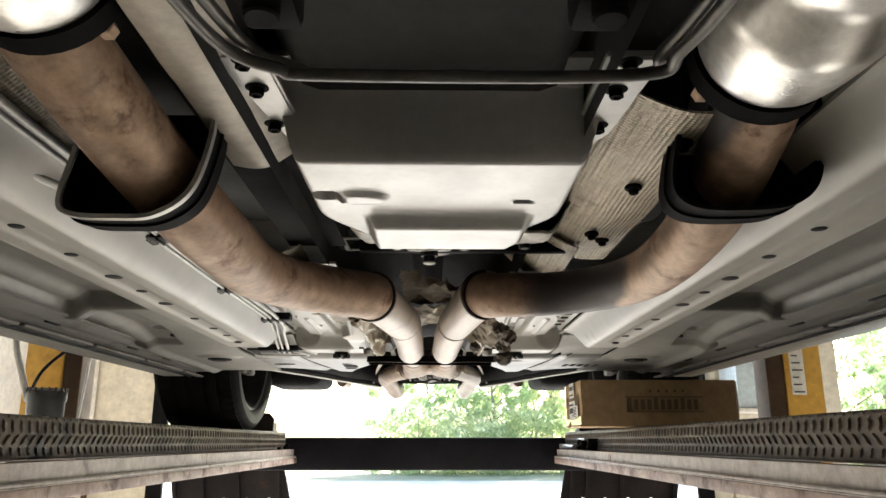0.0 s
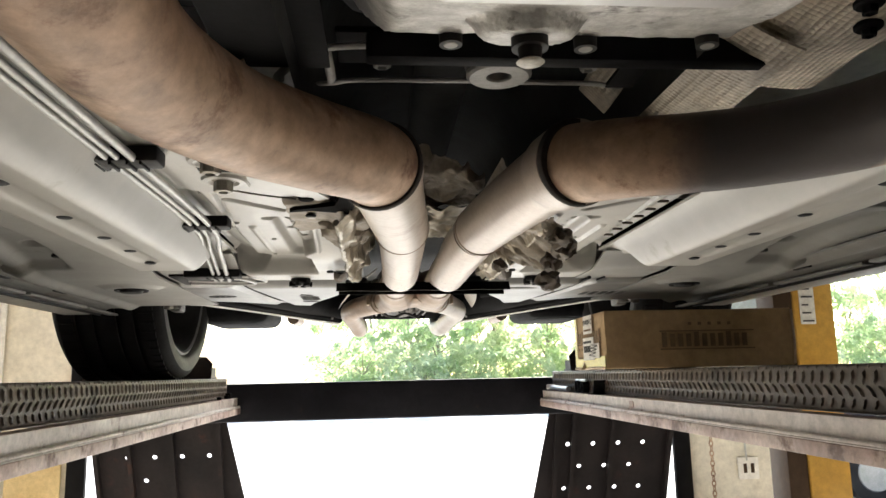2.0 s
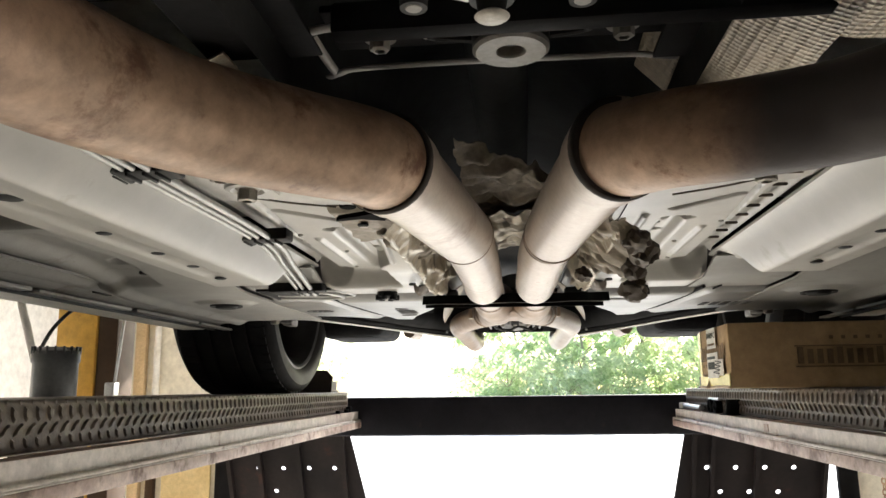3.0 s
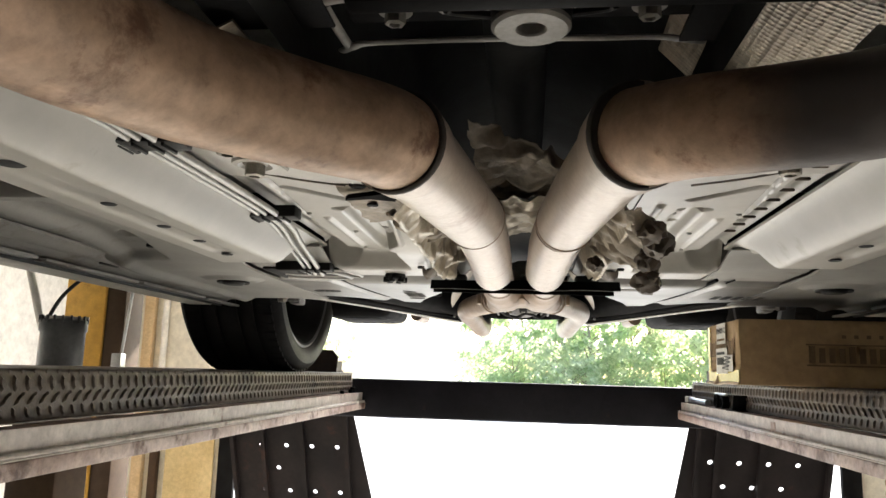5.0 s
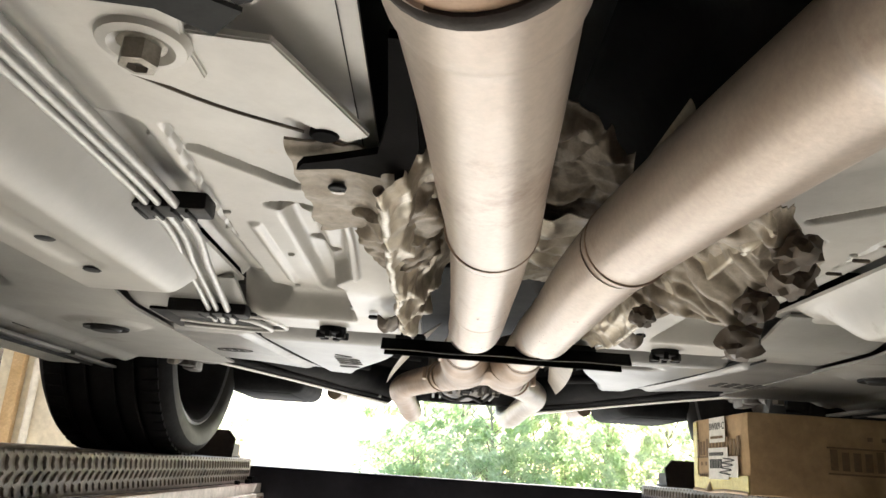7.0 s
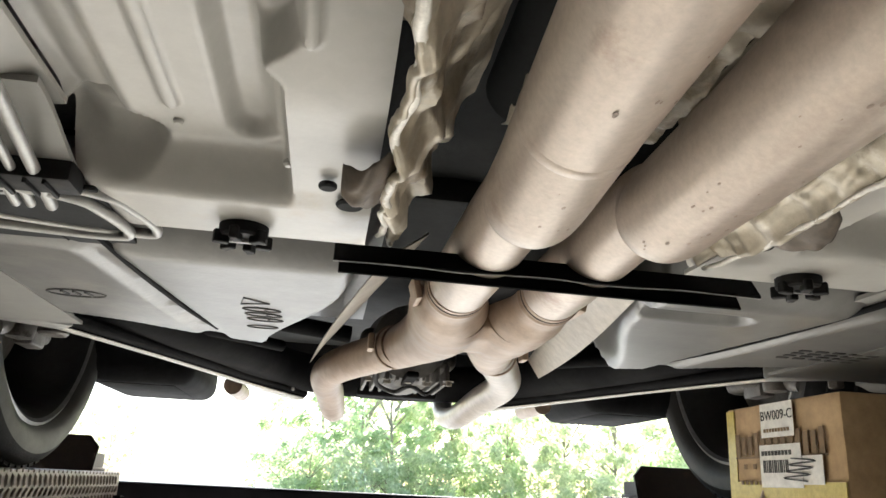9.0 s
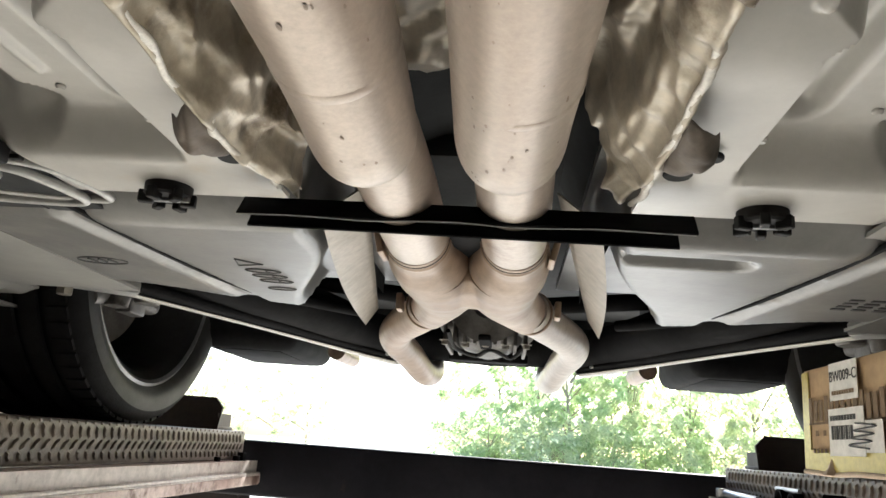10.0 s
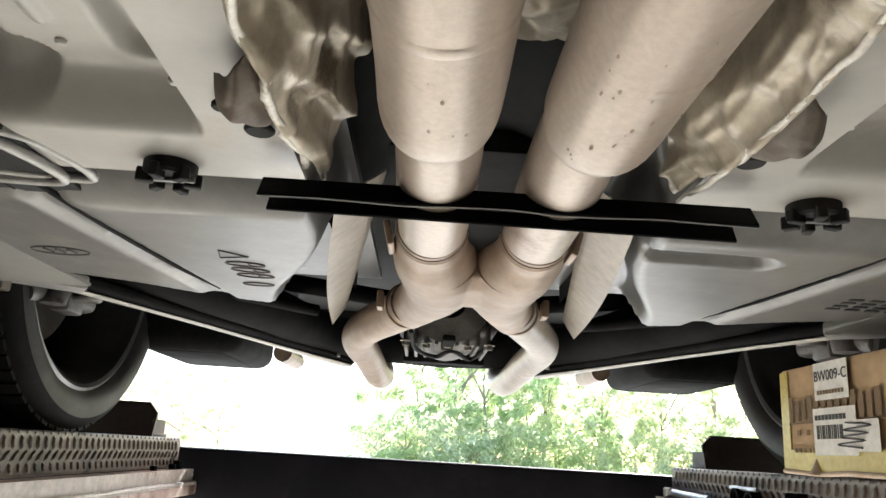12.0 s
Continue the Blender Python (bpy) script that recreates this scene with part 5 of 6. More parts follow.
# stiffening bracket with its two bolts on the left, one on the right
def bracket(s):
    """Forked pressing: outer edge strip, two bolt eyes, arms reaching to the tunnel, black plates for window shade
    between.
    """
    z0, z1 = 0.219, 0.224
    b = part("chassis_bracket", join(
        prism([(s * 0.262, 2.045), (s * 0.272, 2.07), (s * 0.268, 2.14), (s * 0.258, 2.185), (s * 0.232, 2.200), (s * 0.215, 2.185), (s * 0.216, 2.150), (s * 0.205, 2.098), (s * 0.212, 2.060), (s * 0.235, 2.050)], z0, z1, 0.0012),
        prism([(s * 0.262, 2.045), (s * 0.240, 2.052), (s * 0.182, 2.012), (s * 0.192, 1.998)], z0, z1, 0.0012),
        prism([(s * 0.212, 2.060), (s * 0.206, 2.100), (s * 0.175, 2.118), (s * 0.172, 2.108)], z0 + 0.001, z1 + 0.001, 0.0012),
        prism([(s * 0.192, 2.000), (s * 0.182, 2.014), (s * 0.145, 2.082), (s * 0.152, 2.090)], z0 + 0.002, z1 + 0.002, 0.0012),
        prism([(s * 0.222, 2.190), (s * 0.150, 2.262), (s * 0.135, 2.25), (s * 0.175, 2.15), (s * 0.216, 2.145)], z0 + 0.003, z1 + 0.003, 0.0012)), M_FLOORPAN, car, "pressed bracket with two bolts")
    for xx, yy in ((0.2345, 2.083), (0.2365, 2.152)):
        part("bolt_eye", lathe([(0.012, 0.0), (0.016, -0.004), (0.021, -0.003), (0.023, 0.002)], (s * xx, yy, z0), "z", 24), M_FLOORPAN, b)
        part("bracket_bolt", hexbolt((s * xx, yy, z0 - 0.001), 0.0098, 0.013, 1.2), M_BOLT, b, "dusty hexagon bolt")
    # Windows are not cut; dark plates give the shade seen through them.
    for win in ([(0.234, 1.989), (0.219, 2.013), (0.234, 2.026), (0.246, 2.046), (0.258, 2.056)],
                [(0.216, 2.032), (0.209, 2.029), (0.160, 2.088), (0.175, 2.111), (0.182, 2.114), (0.202, 2.084), (0.201, 2.066), (0.217, 2.045)],
                [(0.252, 2.097), (0.246, 2.106), (0.215, 2.097), (0.181, 2.119), (0.199, 2.140), (0.220, 2.121), (0.253, 2.117)]):
        part("bracket_window_shade", prism([(s * x, y) for x, y in win], z0 - 0.0015, z0 + 0.001), M_DARKCAVITY, b)
    part("bracket_seam", tube([(s * 0.256, 2.184, z0 + 0.001), (s * 0.219, 2.217, z0 + 0.001), (s * 0.174, 2.244, z0 + 0.001)], 0.0011, 6, 5), M_TORN, b)
    return b


bracket(-1)
bracket(1)
# Black disc and tear-shaped plate are painted shade for the floor's gaps.
part("floor_hole", disc((-0.163, 2.252, 0.2205), 0.0092, 0.006, 24), M_VOID, car)
TEAR = [(-0.187, 2.298), (-0.181, 2.286), (-0.158, 2.276), (-0.131, 2.262), (-0.122, 2.215), (-0.118, 2.13), (-0.108, 2.13), (-0.105, 2.25), (-0.116, 2.312), (-0.127, 2.304), (-0.158, 2.291)]
part("floor_hole", prism(TEAR, 0.2165, 0.2215), M_VOID, car, "black patch for the shade in the torn gap by the tunnel")

# brake and fuel lines down the left side with their clips
for i, (dx, r) in enumerate(((0.0, 0.0033), (0.010, 0.0033), (0.024, 0.0042))):
    x = -0.336 + dx
    part("brake_line", tube([(x - 0.010, 1.35, 0.236), (x - 0.006, 1.75, 0.231), (x, 2.05, 0.2275), (x + 0.002, 2.44, 0.2285), (x - 0.018, 2.60, 0.2205), (x - 0.038, 2.76, 0.2085), (x - 0.046, 2.83, 0.203)], r, 10, 6), M_LINE, car, "thin grey metal line")
for yy, xx, zz in ((1.80, -0.325, 0.229), (2.12, -0.326, 0.2275), (2.44, -0.322, 0.2285), (2.79, -0.367, 0.2055)):
    c = part("line_clip", box((xx - 0.030, yy - 0.018, zz - 0.004), (xx + 0.038, yy + 0.012, zz + 0.012), 0.003), M_PLASTIC, car, "black plastic line clip")
    for dx in (-0.020, -0.006, 0.010, 0.022):
        part("clip_tooth", box((xx + dx - 0.0015, yy - 0.016, zz - 0.007), (xx + dx + 0.0015, yy + 0.012, zz), 0.0008, 1), M_PLASTIC, c)
    part("clip_block", box((xx - 0.060, yy - 0.024, zz - 0.005), (xx - 0.014, yy + 0.020, zz + 0.018), 0.004), M_PLASTIC, c)
    part("clip_tab", box((xx - 0.030, yy + 0.016, zz - 0.003), (xx - 0.012, yy + 0.026, zz), 0.002), M_LINE, c)
for k, (w, z) in enumerate(((0.0, 0.205), (0.02, 0.209))):
    part("looped_line", tube([(-0.42 + w, 2.79, z), (-0.345 + w, 2.81, z), (-0.326 + w, 2.84, z), (-0.318 + w, 2.885, z), (-0.335 + w, 2.897, z), (-0.40, 2.892 - w * 0.6, z), (-0.44, 2.885 - w, z)], 0.0042, 10, 8), M_LINE, car, "bent pale metal line")
part("brake_line", tube([(-0.372, 1.45, 0.215), (-0.30, 1.74, 0.218), (-0.272, 1.79, 0.224), (-0.245, 1.81, 0.228)], 0.0042, 10, 8), M_LINE, car)

# Flat dark patch painted for the shade of the opening behind the lines.
part("line_recess_shade", box((-0.462, 2.802, 0.2075), (-0.322, 2.935, 0.2115), 0.001), M_DARKCAVITY, car, "dark patch for the recess shade behind the bent lines")

# loose black strip across the pipes: an angle and a flat behind it
st = part("cross_strip", box((-0.160, -0.0015, -0.0100), (0.172, 0.0015, 0.0110), 0.0008, 1, Matrix.Translation((0.002, 2.826, 0.1865)) @ Matrix.Rotation(radians(-38), 4, "X")), M_BLACKSTEEL, car, "black steel strip across both pipes", smooth=False)
part("strip_flange", box((-0.156, -0.0012, -0.0085), (0.162, 0.0012, 0.0085), 0.0006, 1, Matrix.Translation((0.002, 2.838, 0.1800)) @ Matrix.Rotation(radians(-30), 4, "X") @ Matrix.Rotation(radians(0.6), 4, "Y")), M_BLACKSTEEL, st, smooth=False)
part("strip_edge", tube([(-0.158 + 0.033 * k, 2.8190 + 0.0008 * math.sin(k * 2.3), 0.1780 + 0.0009 * math.sin(k * 1.7)) for k in range(11)], 0.0004, 6, 4), M_LINE, st, "bright thin line along the edge")


# --- fuel tank halves
def tank_mesh(s):
    def z(x, y):
        a = abs(x)
        inner = step(0.118 + 0.10 * step(2.98, 3.36, y), 0.150 + 0.10 * step(2.98, 3.36, y), a)
        e = min(inner, step(2.855, 2.945, y), step(3.395 - 0.42 * max(0, a - 0.20), 3.34 - 0.42 * max(0, a - 0.20), y))
        h = 0.262 - 0.059 * e
        h -= 0.004 * step(0.42, 0.30, a) * e
        # diagonal strap channel
        h += 0.006 * bump_bar(a, y, 0.365, 2.88, 0.305, 3.30, 0.022) * e
        h += 0.008 * bump_bar(a, y, 0.340, 3.05, 0.330, 3.14, 0.009) + 0.008 * bump_bar(a, y, 0.318, 3.185, 0.311, 3.24, 0.008)
        if s > 0:
            h += 0.010 * bump_bar(a, y, 0.16, 2.98, 0.245, 2.985, 0.022) * e
        return h
    return sheet(s * 0.112, s * 0.60, 2.860, 3.42, 0.005, 0.005, z, 0.01)


for s in (-1, 1):
    tk = part("fuel_tank_cover", tank_mesh(s), M_TANK, car, "grey moulded plastic fuel tank cover", angle=60)
    # Dark lines drawn for the groove shade along the channel's edges.
    part("channel_shade_line", tube([(s * 0.352, 2.89, 0.2085), (s * 0.338, 3.0, 0.2045), (s * 0.318, 3.15, 0.2035), (s * 0.300, 3.27, 0.206)], 0.0034, 8, 6), M_ARM, tk)
    part("channel_shade_line", tube([(s * 0.383, 2.89, 0.2095), (s * 0.366, 3.02, 0.2060), (s * 0.342, 3.17, 0.2050), (s * 0.322, 3.28, 0.208)], 0.0016, 8, 6), M_ARM, tk)
    # Small dark lip of the tank cover below the cross strip.
    part("tank_lip", box((s * 0.122 - 0.022, 2.895, 0.198), (s * 0.122 + 0.022, 2.918, 0.215), 0.006, 3), M_DARKCAVITY, tk)
# raised moulding marks: unreadable glyphs as plain loops
tk = bpy.data.objects["fuel_tank_cover"]


def oval(cx, cy, rx, ry, z, r, turn=0.0, n=14):
    c, sn = math.cos(turn), math.sin(turn)
    return tube([(cx + rx * math.cos(2 * math.pi * k / n) * c - ry * math.sin(2 * math.pi * k / n) * sn, cy + rx * math.cos(2 * math.pi * k / n) * sn + ry * math.sin(2 * math.pi * k / n) * c, z) for k in range(n + 1)], r, 5, 1, caps=False)


part("moulded_mark", tube([(-0.246, 3.055, 0.1985), (-0.222, 3.075, 0.1985), (-0.252, 3.085, 0.1985), (-0.246, 3.055, 0.1985)], 0.0009, 5, 1), M_TANKMARK, tk)
for k, cy in enumerate((3.108, 3.134, 3.160)):
    part("moulded_mark", oval(-0.232, cy, 0.020, 0.009, 0.1985, 0.0009, 0.1), M_TANKMARK, tk)
    part("moulded_mark", oval(-0.222, cy + 0.001, 0.007, 0.007, 0.1985, 0.0008), M_TANKMARK, tk)
part("moulded_mark", oval(-0.238, 3.205, 0.018, 0.008, 0.1985, 0.0008), M_TANKMARK, tk)
part("moulded_mark", oval(-0.425, 3.115, 0.030, 0.016, 0.2025, 0.0011), M_TANKMARK, tk)
for k in range(3):
    part("moulded_mark", tube([(-0.438 + 0.012 * k, 3.106, 0.2020), (-0.434 + 0.012 * k, 3.120, 0.2020)], 0.0014, 5, 1), M_TANKMARK, tk)
for k in range(4):
    for j in range(5):
        part("moulded_mark", box((0.40 + j * 0.022, 3.11 + k * 0.016, 0.2015), (0.414 + j * 0.022, 3.116 + k * 0.016, 0.2030), 0.0, 1), M_TANKMARK, bpy.data.objects["fuel_tank_cover.001"])

# bent metal deflectors between the tanks and the pipes
for s in (-1, 1):
    def dfl(x, y, s=s):
        u = (abs(x) - 0.08) / 0.06
        t = (y - 2.90) / 0.60
        inner, outer = 0.080 + 0.088 * t, 0.117 + 0.068 * t + 0.008 * math.sin(3 * t)
        return s * (inner + (outer - inner) * u), y, 0.232 - 0.028 * u - 0.004 * math.sin(3 * t) * u
    part("deflector", sheet(s * 0.08, s * 0.14, 2.90, 3.50, 0.01, 0.02, None, 0.002, dfl), M_DEFLECT, car, "bent pale metal deflector beside the pipe", angle=60)

# --- rear axle
def arm_path(s):
    return [(s * 0.665, 3.25, 0.245), (s * 0.60, 3.33, 0.232), (s * 0.52, 3.44, 0.226), (s * 0.42, 3.66, 0.224), (s * 0.32, 3.90, 0.222), (s * 0.225, 4.12, 0.220)]


for s in (-1, 1):
    sub = part("subframe", tube([(s * 0.66, 3.34, 0.285), (s * 0.50, 3.48, 0.275), (s * 0.36, 3.72, 0.268), (s * 0.24, 4.05, 0.265), (s * 0.0, 4.22, 0.27)], 0.044, 20, 8), M_ARM, car, "black painted rear subframe tube")
    am = part("lower_arm", tube(arm_path(s), [0.016, 0.020, 0.024, 0.024, 0.023, 0.026], 16, 8, flat=0.55), M_ARM, car, "black lower suspension arm with a pale edge")
    # Flange is painted pale for the highlight along the arm's lower edge.
    part("arm_flange", tube([(x, y - 0.012, z - 0.0135) for x, y, z in arm_path(s)], [0.010, 0.011, 0.010, 0.009, 0.011, 0.019], 12, 8, flat=0.25), M_SKIRT, am, "lower flange with its highlight put into the pale colour")
    part("arm_slot", tube([(s * 0.285, 3.97, 0.2115), (s * 0.245, 4.06, 0.2110)], 0.009, 12, 1, flat=0.3), M_DARKCAVITY, am)
    for t in (0.35, 0.62):
        pth = smooth_path(arm_path(s), 8)
        q = pth[int(t * (len(pth) - 1))]
        part("arm_hole", disc((q.x, q.y, q.z - 0.0125), 0.007, 0.003, 14), M_DARKCAVITY, am)
    part("arm_bracket", box((-0.05, -0.02, -0.006), (0.05, 0.02, 0.014), 0.004, 2, Matrix.Translation((s * 0.555, 3.35, 0.214)) @ Matrix.Rotation(s * -0.6, 4, "Z")), M_LINE, am)
    part("arm_bolt", hexbolt((s * 0.60, 3.33, 0.215), 0.012, 0.02, 1.5), M_BOLT, am)
    mf = part("muffler", box((s * 0.575 - 0.125, 4.02, 0.212), (s * 0.575 + 0.125, 4.42, 0.36), 0.035, 4), M_ARM, car, "black muffler underside")
    part("muffler_seam", box((s * 0.575 - 0.08, 4.06, 0.2105), (s * 0.575 + 0.08, 4.38, 0.2135), 0.002), M_ARM, mf)
    part("muffler_outlet", tube([(s * 0.38, 4.15, 0.232), (s * 0.38, 4.35, 0.235)], 0.022, 18, 1), M_STEELDULL, mf)
    part("tie_rod", tube([(s * 0.62, 3.62, 0.25), (s * 0.42, 3.58, 0.262), (s * 0.25, 3.75, 0.268)], 0.011, 12, 6), M_ARM, car, "black tie rod")
    part("rod_end", disc((s * 0.610, 3.60, 0.232), 0.024, 0.035, 18), M_HUB, car)
    part("body_bracket", box((s * 0.27 - 0.04, 4.03, 0.216), (s * 0.27 + 0.04, 4.15, 0.225), 0.004), M_LINE, car)
diff = part("differential", join(lathe([(0.03, -0.12), (0.075, -0.10), (0.09, 0.0), (0.085, 0.10), (0.03, 0.14)], (0.0, 3.88, 0.30), "y", 28), box((-0.10, 3.80, 0.25), (0.10, 3.98, 0.33), 0.02, 3)), M_HUB, car, "finned dark differential casing")
for k in range(9):
    part("cooling_fin", box((-0.085 + k * 0.02, 3.78, 0.222), (-0.078 + k * 0.02, 4.0, 0.262), 0.002), M_HUB, diff)
for k in range(5):
    part("diff_bolt", hexbolt((-0.08 + k * 0.04, 3.78 + 0.02 * (k % 2), 0.226), 0.007, 0.01), M_BOLT, diff)
part("diff_bracket", join(box((-0.09, 4.02, 0.215), (0.09, 4.06, 0.235), 0.004), box((-0.012, 3.70, 0.218), (0.012, 4.03, 0.23), 0.004)), M_ARM, diff)
part("cable", tube([(-0.07, 3.72, 0.235), (-0.06, 3.80, 0.214), (-0.02, 3.86, 0.208), (0.01, 3.83, 0.218), (0.05, 3.9, 0.212), (0.08, 3.86, 0.23)], 0.0045, 8, 8), M_PLASTIC, diff)


# --- rear wheels
def wheel(s):
    c = (s * 0.802, 3.765, ZR + 0.335)
    prof_in = -s * 0.138                      # inner face, towards the car's middle
    rim = part("wheel", lathe([(0.249, -s * 0.130), (0.256, -s * 0.135), (0.262, -s * 0.132), (0.258, -s * 0.112), (0.240, -s * 0.105), (0.228, -s * 0.06), (0.222, s * 0.05), (0.235, s * 0.11), (0.258, s * 0.12)], c, "x", 64), M_RIM, car, "alloy rear wheel with a worn tyre")
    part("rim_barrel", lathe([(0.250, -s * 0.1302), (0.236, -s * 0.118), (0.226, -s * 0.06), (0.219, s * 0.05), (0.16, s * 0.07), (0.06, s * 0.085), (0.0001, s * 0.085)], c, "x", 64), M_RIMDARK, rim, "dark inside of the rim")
    half = [(0.258, 0.128), (0.272, 0.142), (0.292, 0.148), (0.312, 0.145), (0.325, 0.136), (0.332, 0.120)]
    prof = [(r, -s * a) for r, a in half]
    tread = []
    for g in (0.075, 0.03, -0.03, -0.075):
        tread += [(0.335, g + 0.0065), (0.328, g + 0.0055), (0.328, g - 0.0055), (0.335, g - 0.0065)]
    prof += [(r, -s * a) for r, a in tread]
    prof += [(r, s * a) for r, a in half[::-1]]
    ty = part("tyre", lathe(prof, c, "x", 96), M_RUBBER, rim, "black road tyre", angle=50)
    part("sidewall", lathe([(0.2585, -s * 0.1285), (0.272, -s * 0.1430), (0.292, -s * 0.1492), (0.310, -s * 0.1465)], c, "x", 96), M_SIDEWALL, rim, "dull grey tyre sidewall")
    # tread blocks at the shoulders, joined
    bm = bmesh.new()
    for k in range(72):
        a = 2 * math.pi * k / 72
        for side in (-1, 1):
            b = box((side * 0.105 - 0.018, -0.0105, 0.3305), (side * 0.105 + 0.018, 0.0105, 0.3365), 0.0, 1, Matrix.Rotation(0.0, 4, "X"))
            b.transform(Matrix.Translation(c) @ Matrix.Rotation(a, 4, "X"))
            me = bpy.data.meshes.new("tmp")
            b.to_mesh(me)
            b.free()
            bm.from_mesh(me)
            bpy.data.meshes.remove(me)
    part("shoulder_tread", bm, M_RUBBER, rim, kind="stuff", smooth=False)
    br = part("brake_disc", lathe([(0.06, -s * 0.01), (0.185, -s * 0.01), (0.185, s * 0.015), (0.06, s * 0.015)], c, "x", 48), M_HUB, rim, "dark brake disc")
    part("hub_carrier", join(lathe([(0.02, -s * 0.15), (0.05, -s * 0.145), (0.06, -s * 0.10), (0.065, -s * 0.03)], c, "x", 24), box((c[0] - s * 0.10 - 0.025, 3.70, 0.24), (c[0] - s * 0.10 + 0.025, 3.80, 0.42), 0.015, 3)), M_HUB, car, "grimy hub carrier")
    part("ball_joint", lathe([(0.0001, -0.02), (0.016, -0.016), (0.022, 0.0), (0.016, 0.018), (0.012, 0.03)], (s * 0.655, 3.62, 0.262), "z", 20), M_STEEL, car, "bright ball joint")
    part("drive_shaft", tube([(s * 0.66, 3.765, 0.357), (s * 0.12, 3.86, 0.32)], 0.018, 16, 1), M_ARM, car, "black drive shaft")
    part("boot", lathe([(0.05, 0), (0.042, -s * 0.012), (0.047, -s * 0.024), (0.037, -s * 0.036), (0.041, -s * 0.048), (0.026, -s * 0.062)], (s * 0.64, 3.768, 0.355), "x", 24), M_RUBBER, car, "ribbed rubber boot")
    part("knuckle", join(tube([(s * 0.665, 3.50, 0.225), (s * 0.668, 3.60, 0.262), (s * 0.672, 3.70, 0.30)], [0.018, 0.024, 0.030], 14, 5), lathe([(0.0001, -0.03), (0.020, -0.026), (0.024, 0.0), (0.018, 0.022)], (s * 0.645, 3.56, 0.245), "z", 18), box((s * 0.655 - 0.016, 3.60, 0.215), (s * 0.655 + 0.016, 3.66, 0.275), 0.006)), M_KNUCKLE, car, "grimy cast wheel knuckle with its ball joint")
    part("caliper", box((c[0] - s * 0.04 - 0.03, 3.56, 0.30), (c[0] - s * 0.04 + 0.03, 3.62, 0.46), 0.014, 3), M_HUB, car, "dark brake caliper")


wheel(-1)
wheel(1)

# ---------------------------------------------------------------- loose things on the lift
def wheel_chock(x0, x1, y0):
    """A steel wheel stop: folded plate standing across the runway's end."""
    ch = thing("wheel_stop", ((x0 + x1) / 2, y0, ZR), "dark brown folded steel wheel stop on the runway", "wheel stop", "wheel stops")
    bm = bmesh.new()
    pts = [(x0, 0.0), (x0, 0.055), (x0 + 0.025, 0.080), (x1 - 0.025, 0.080), (x1, 0.055), (x1, 0.0)]
    rows = []
    for yy in (y0, y0 + 0.008):
        rows.append([bm.verts.new((x, yy + 0.35 * z, ZR + z)) for x, z in pts])
    n = len(pts)
    bm.faces.new(rows[0])
    bm.faces.new(rows[1][::-1])
    for k in range(n):
        bm.faces.new((rows[0][k], rows[0][(k + 1) % n], rows[1][(k + 1) % n], rows[1][k]))
    bmesh.ops.recalc_face_normals(bm, faces=bm.faces[:])
    part("stop_plate", bm, M_CHOCK, ch, smooth=False)
    for x in (x0 + 0.004, x1 - 0.012):
        part("side_gusset", prism([(x, y0 + 0.008), (x + 0.008, y0 + 0.008), (x + 0.008, y0 + 0.10), (x, y0 + 0.10)], ZR, ZR + 0.04), M_CHOCK, ch, smooth=False)
    part("foot", box((x0, y0 + 0.008, ZR), (x1, y0 + 0.11, ZR + 0.008), 0.002), M_CHOCK, ch)


wheel_chock(-1.12, -0.675, 4.20)
wheel_chock(0.645, 1.08, 4.20)

# cardboard parts carton, overhanging the runway's inner edge
BX0, BX1, BY0, BY1, BZ0, BZ1 = 0.447, 0.905, 3.115, 3.375, ZR + 0.0015, ZR + 0.136
carton = thing("cardboard_box", ((BX0 + BX1) / 2, (BY0 + BY1) / 2, BZ0), "brown cardboard carton with a white label and yellow tape", "box")


def carton_body():
    bm = box((BX0, BY0, BZ0), (BX1, BY1, BZ1), 0.003, 2)
    bmesh.ops.subdivide_edges(bm, edges=[e for e in bm.edges if e.calc_length() > 0.05], cuts=8, use_grid_fill=True)
    for v in bm.verts:
        p = v.co
        k = crumple(p, 14, 0.0018, 3.0)
        v.co = p + Vector((k, k * 0.7, 0.0 if p.z < BZ0 + 0.01 else k * 0.5))
    return bm


part("carton", carton_body(), M_CARD, carton, "brown corrugated cardboard", angle=30)
xf_ = BX0 - 0.0022
part("tape", box((xf_ - 0.0008, BY0 + 0.001, BZ0 + 0.001), (xf_ + 0.001, BY1 - 0.001, BZ0 + 0.030), 0.0, 1), M_TAPE, carton, "shiny yellow packing tape", smooth=False)
part("tape", box((xf_ - 0.0006, BY1 - 0.022, BZ0 + 0.030), (xf_ + 0.001, BY1 - 0.001, BZ1 - 0.004), 0.0, 1), M_TAPE, carton, smooth=False)
part("torn_edge", tube([(BX0 - 0.002, BY0 + 0.004, BZ0 + 0.002), (BX0 - 0.004, BY0 + 0.10, BZ0 + 0.003), (BX0 - 0.002, BY0 + 0.17, BZ0 + 0.001), (BX0 - 0.004, BY1 - 0.004, BZ0 + 0.003)], 0.003, 8, 6), M_CARDTORN, carton, "frayed pale bottom edge")
part("torn_tuft", lathe([(0.012, 0), (0.006, 0.008), (0.0001, 0.022)], (BX0 - 0.002, BY0 + 0.175, BZ0), "z", 7), M_CARDTORN, carton)
part("frayed_corner", tube([(BX1 - 0.002, BY0 - 0.001, BZ0 + 0.004), (BX1 + 0.002, BY0, BZ0 + 0.06), (BX1 - 0.001, BY0, BZ1 - 0.003)], 0.003, 8, 6), M_CARDTORN, carton)


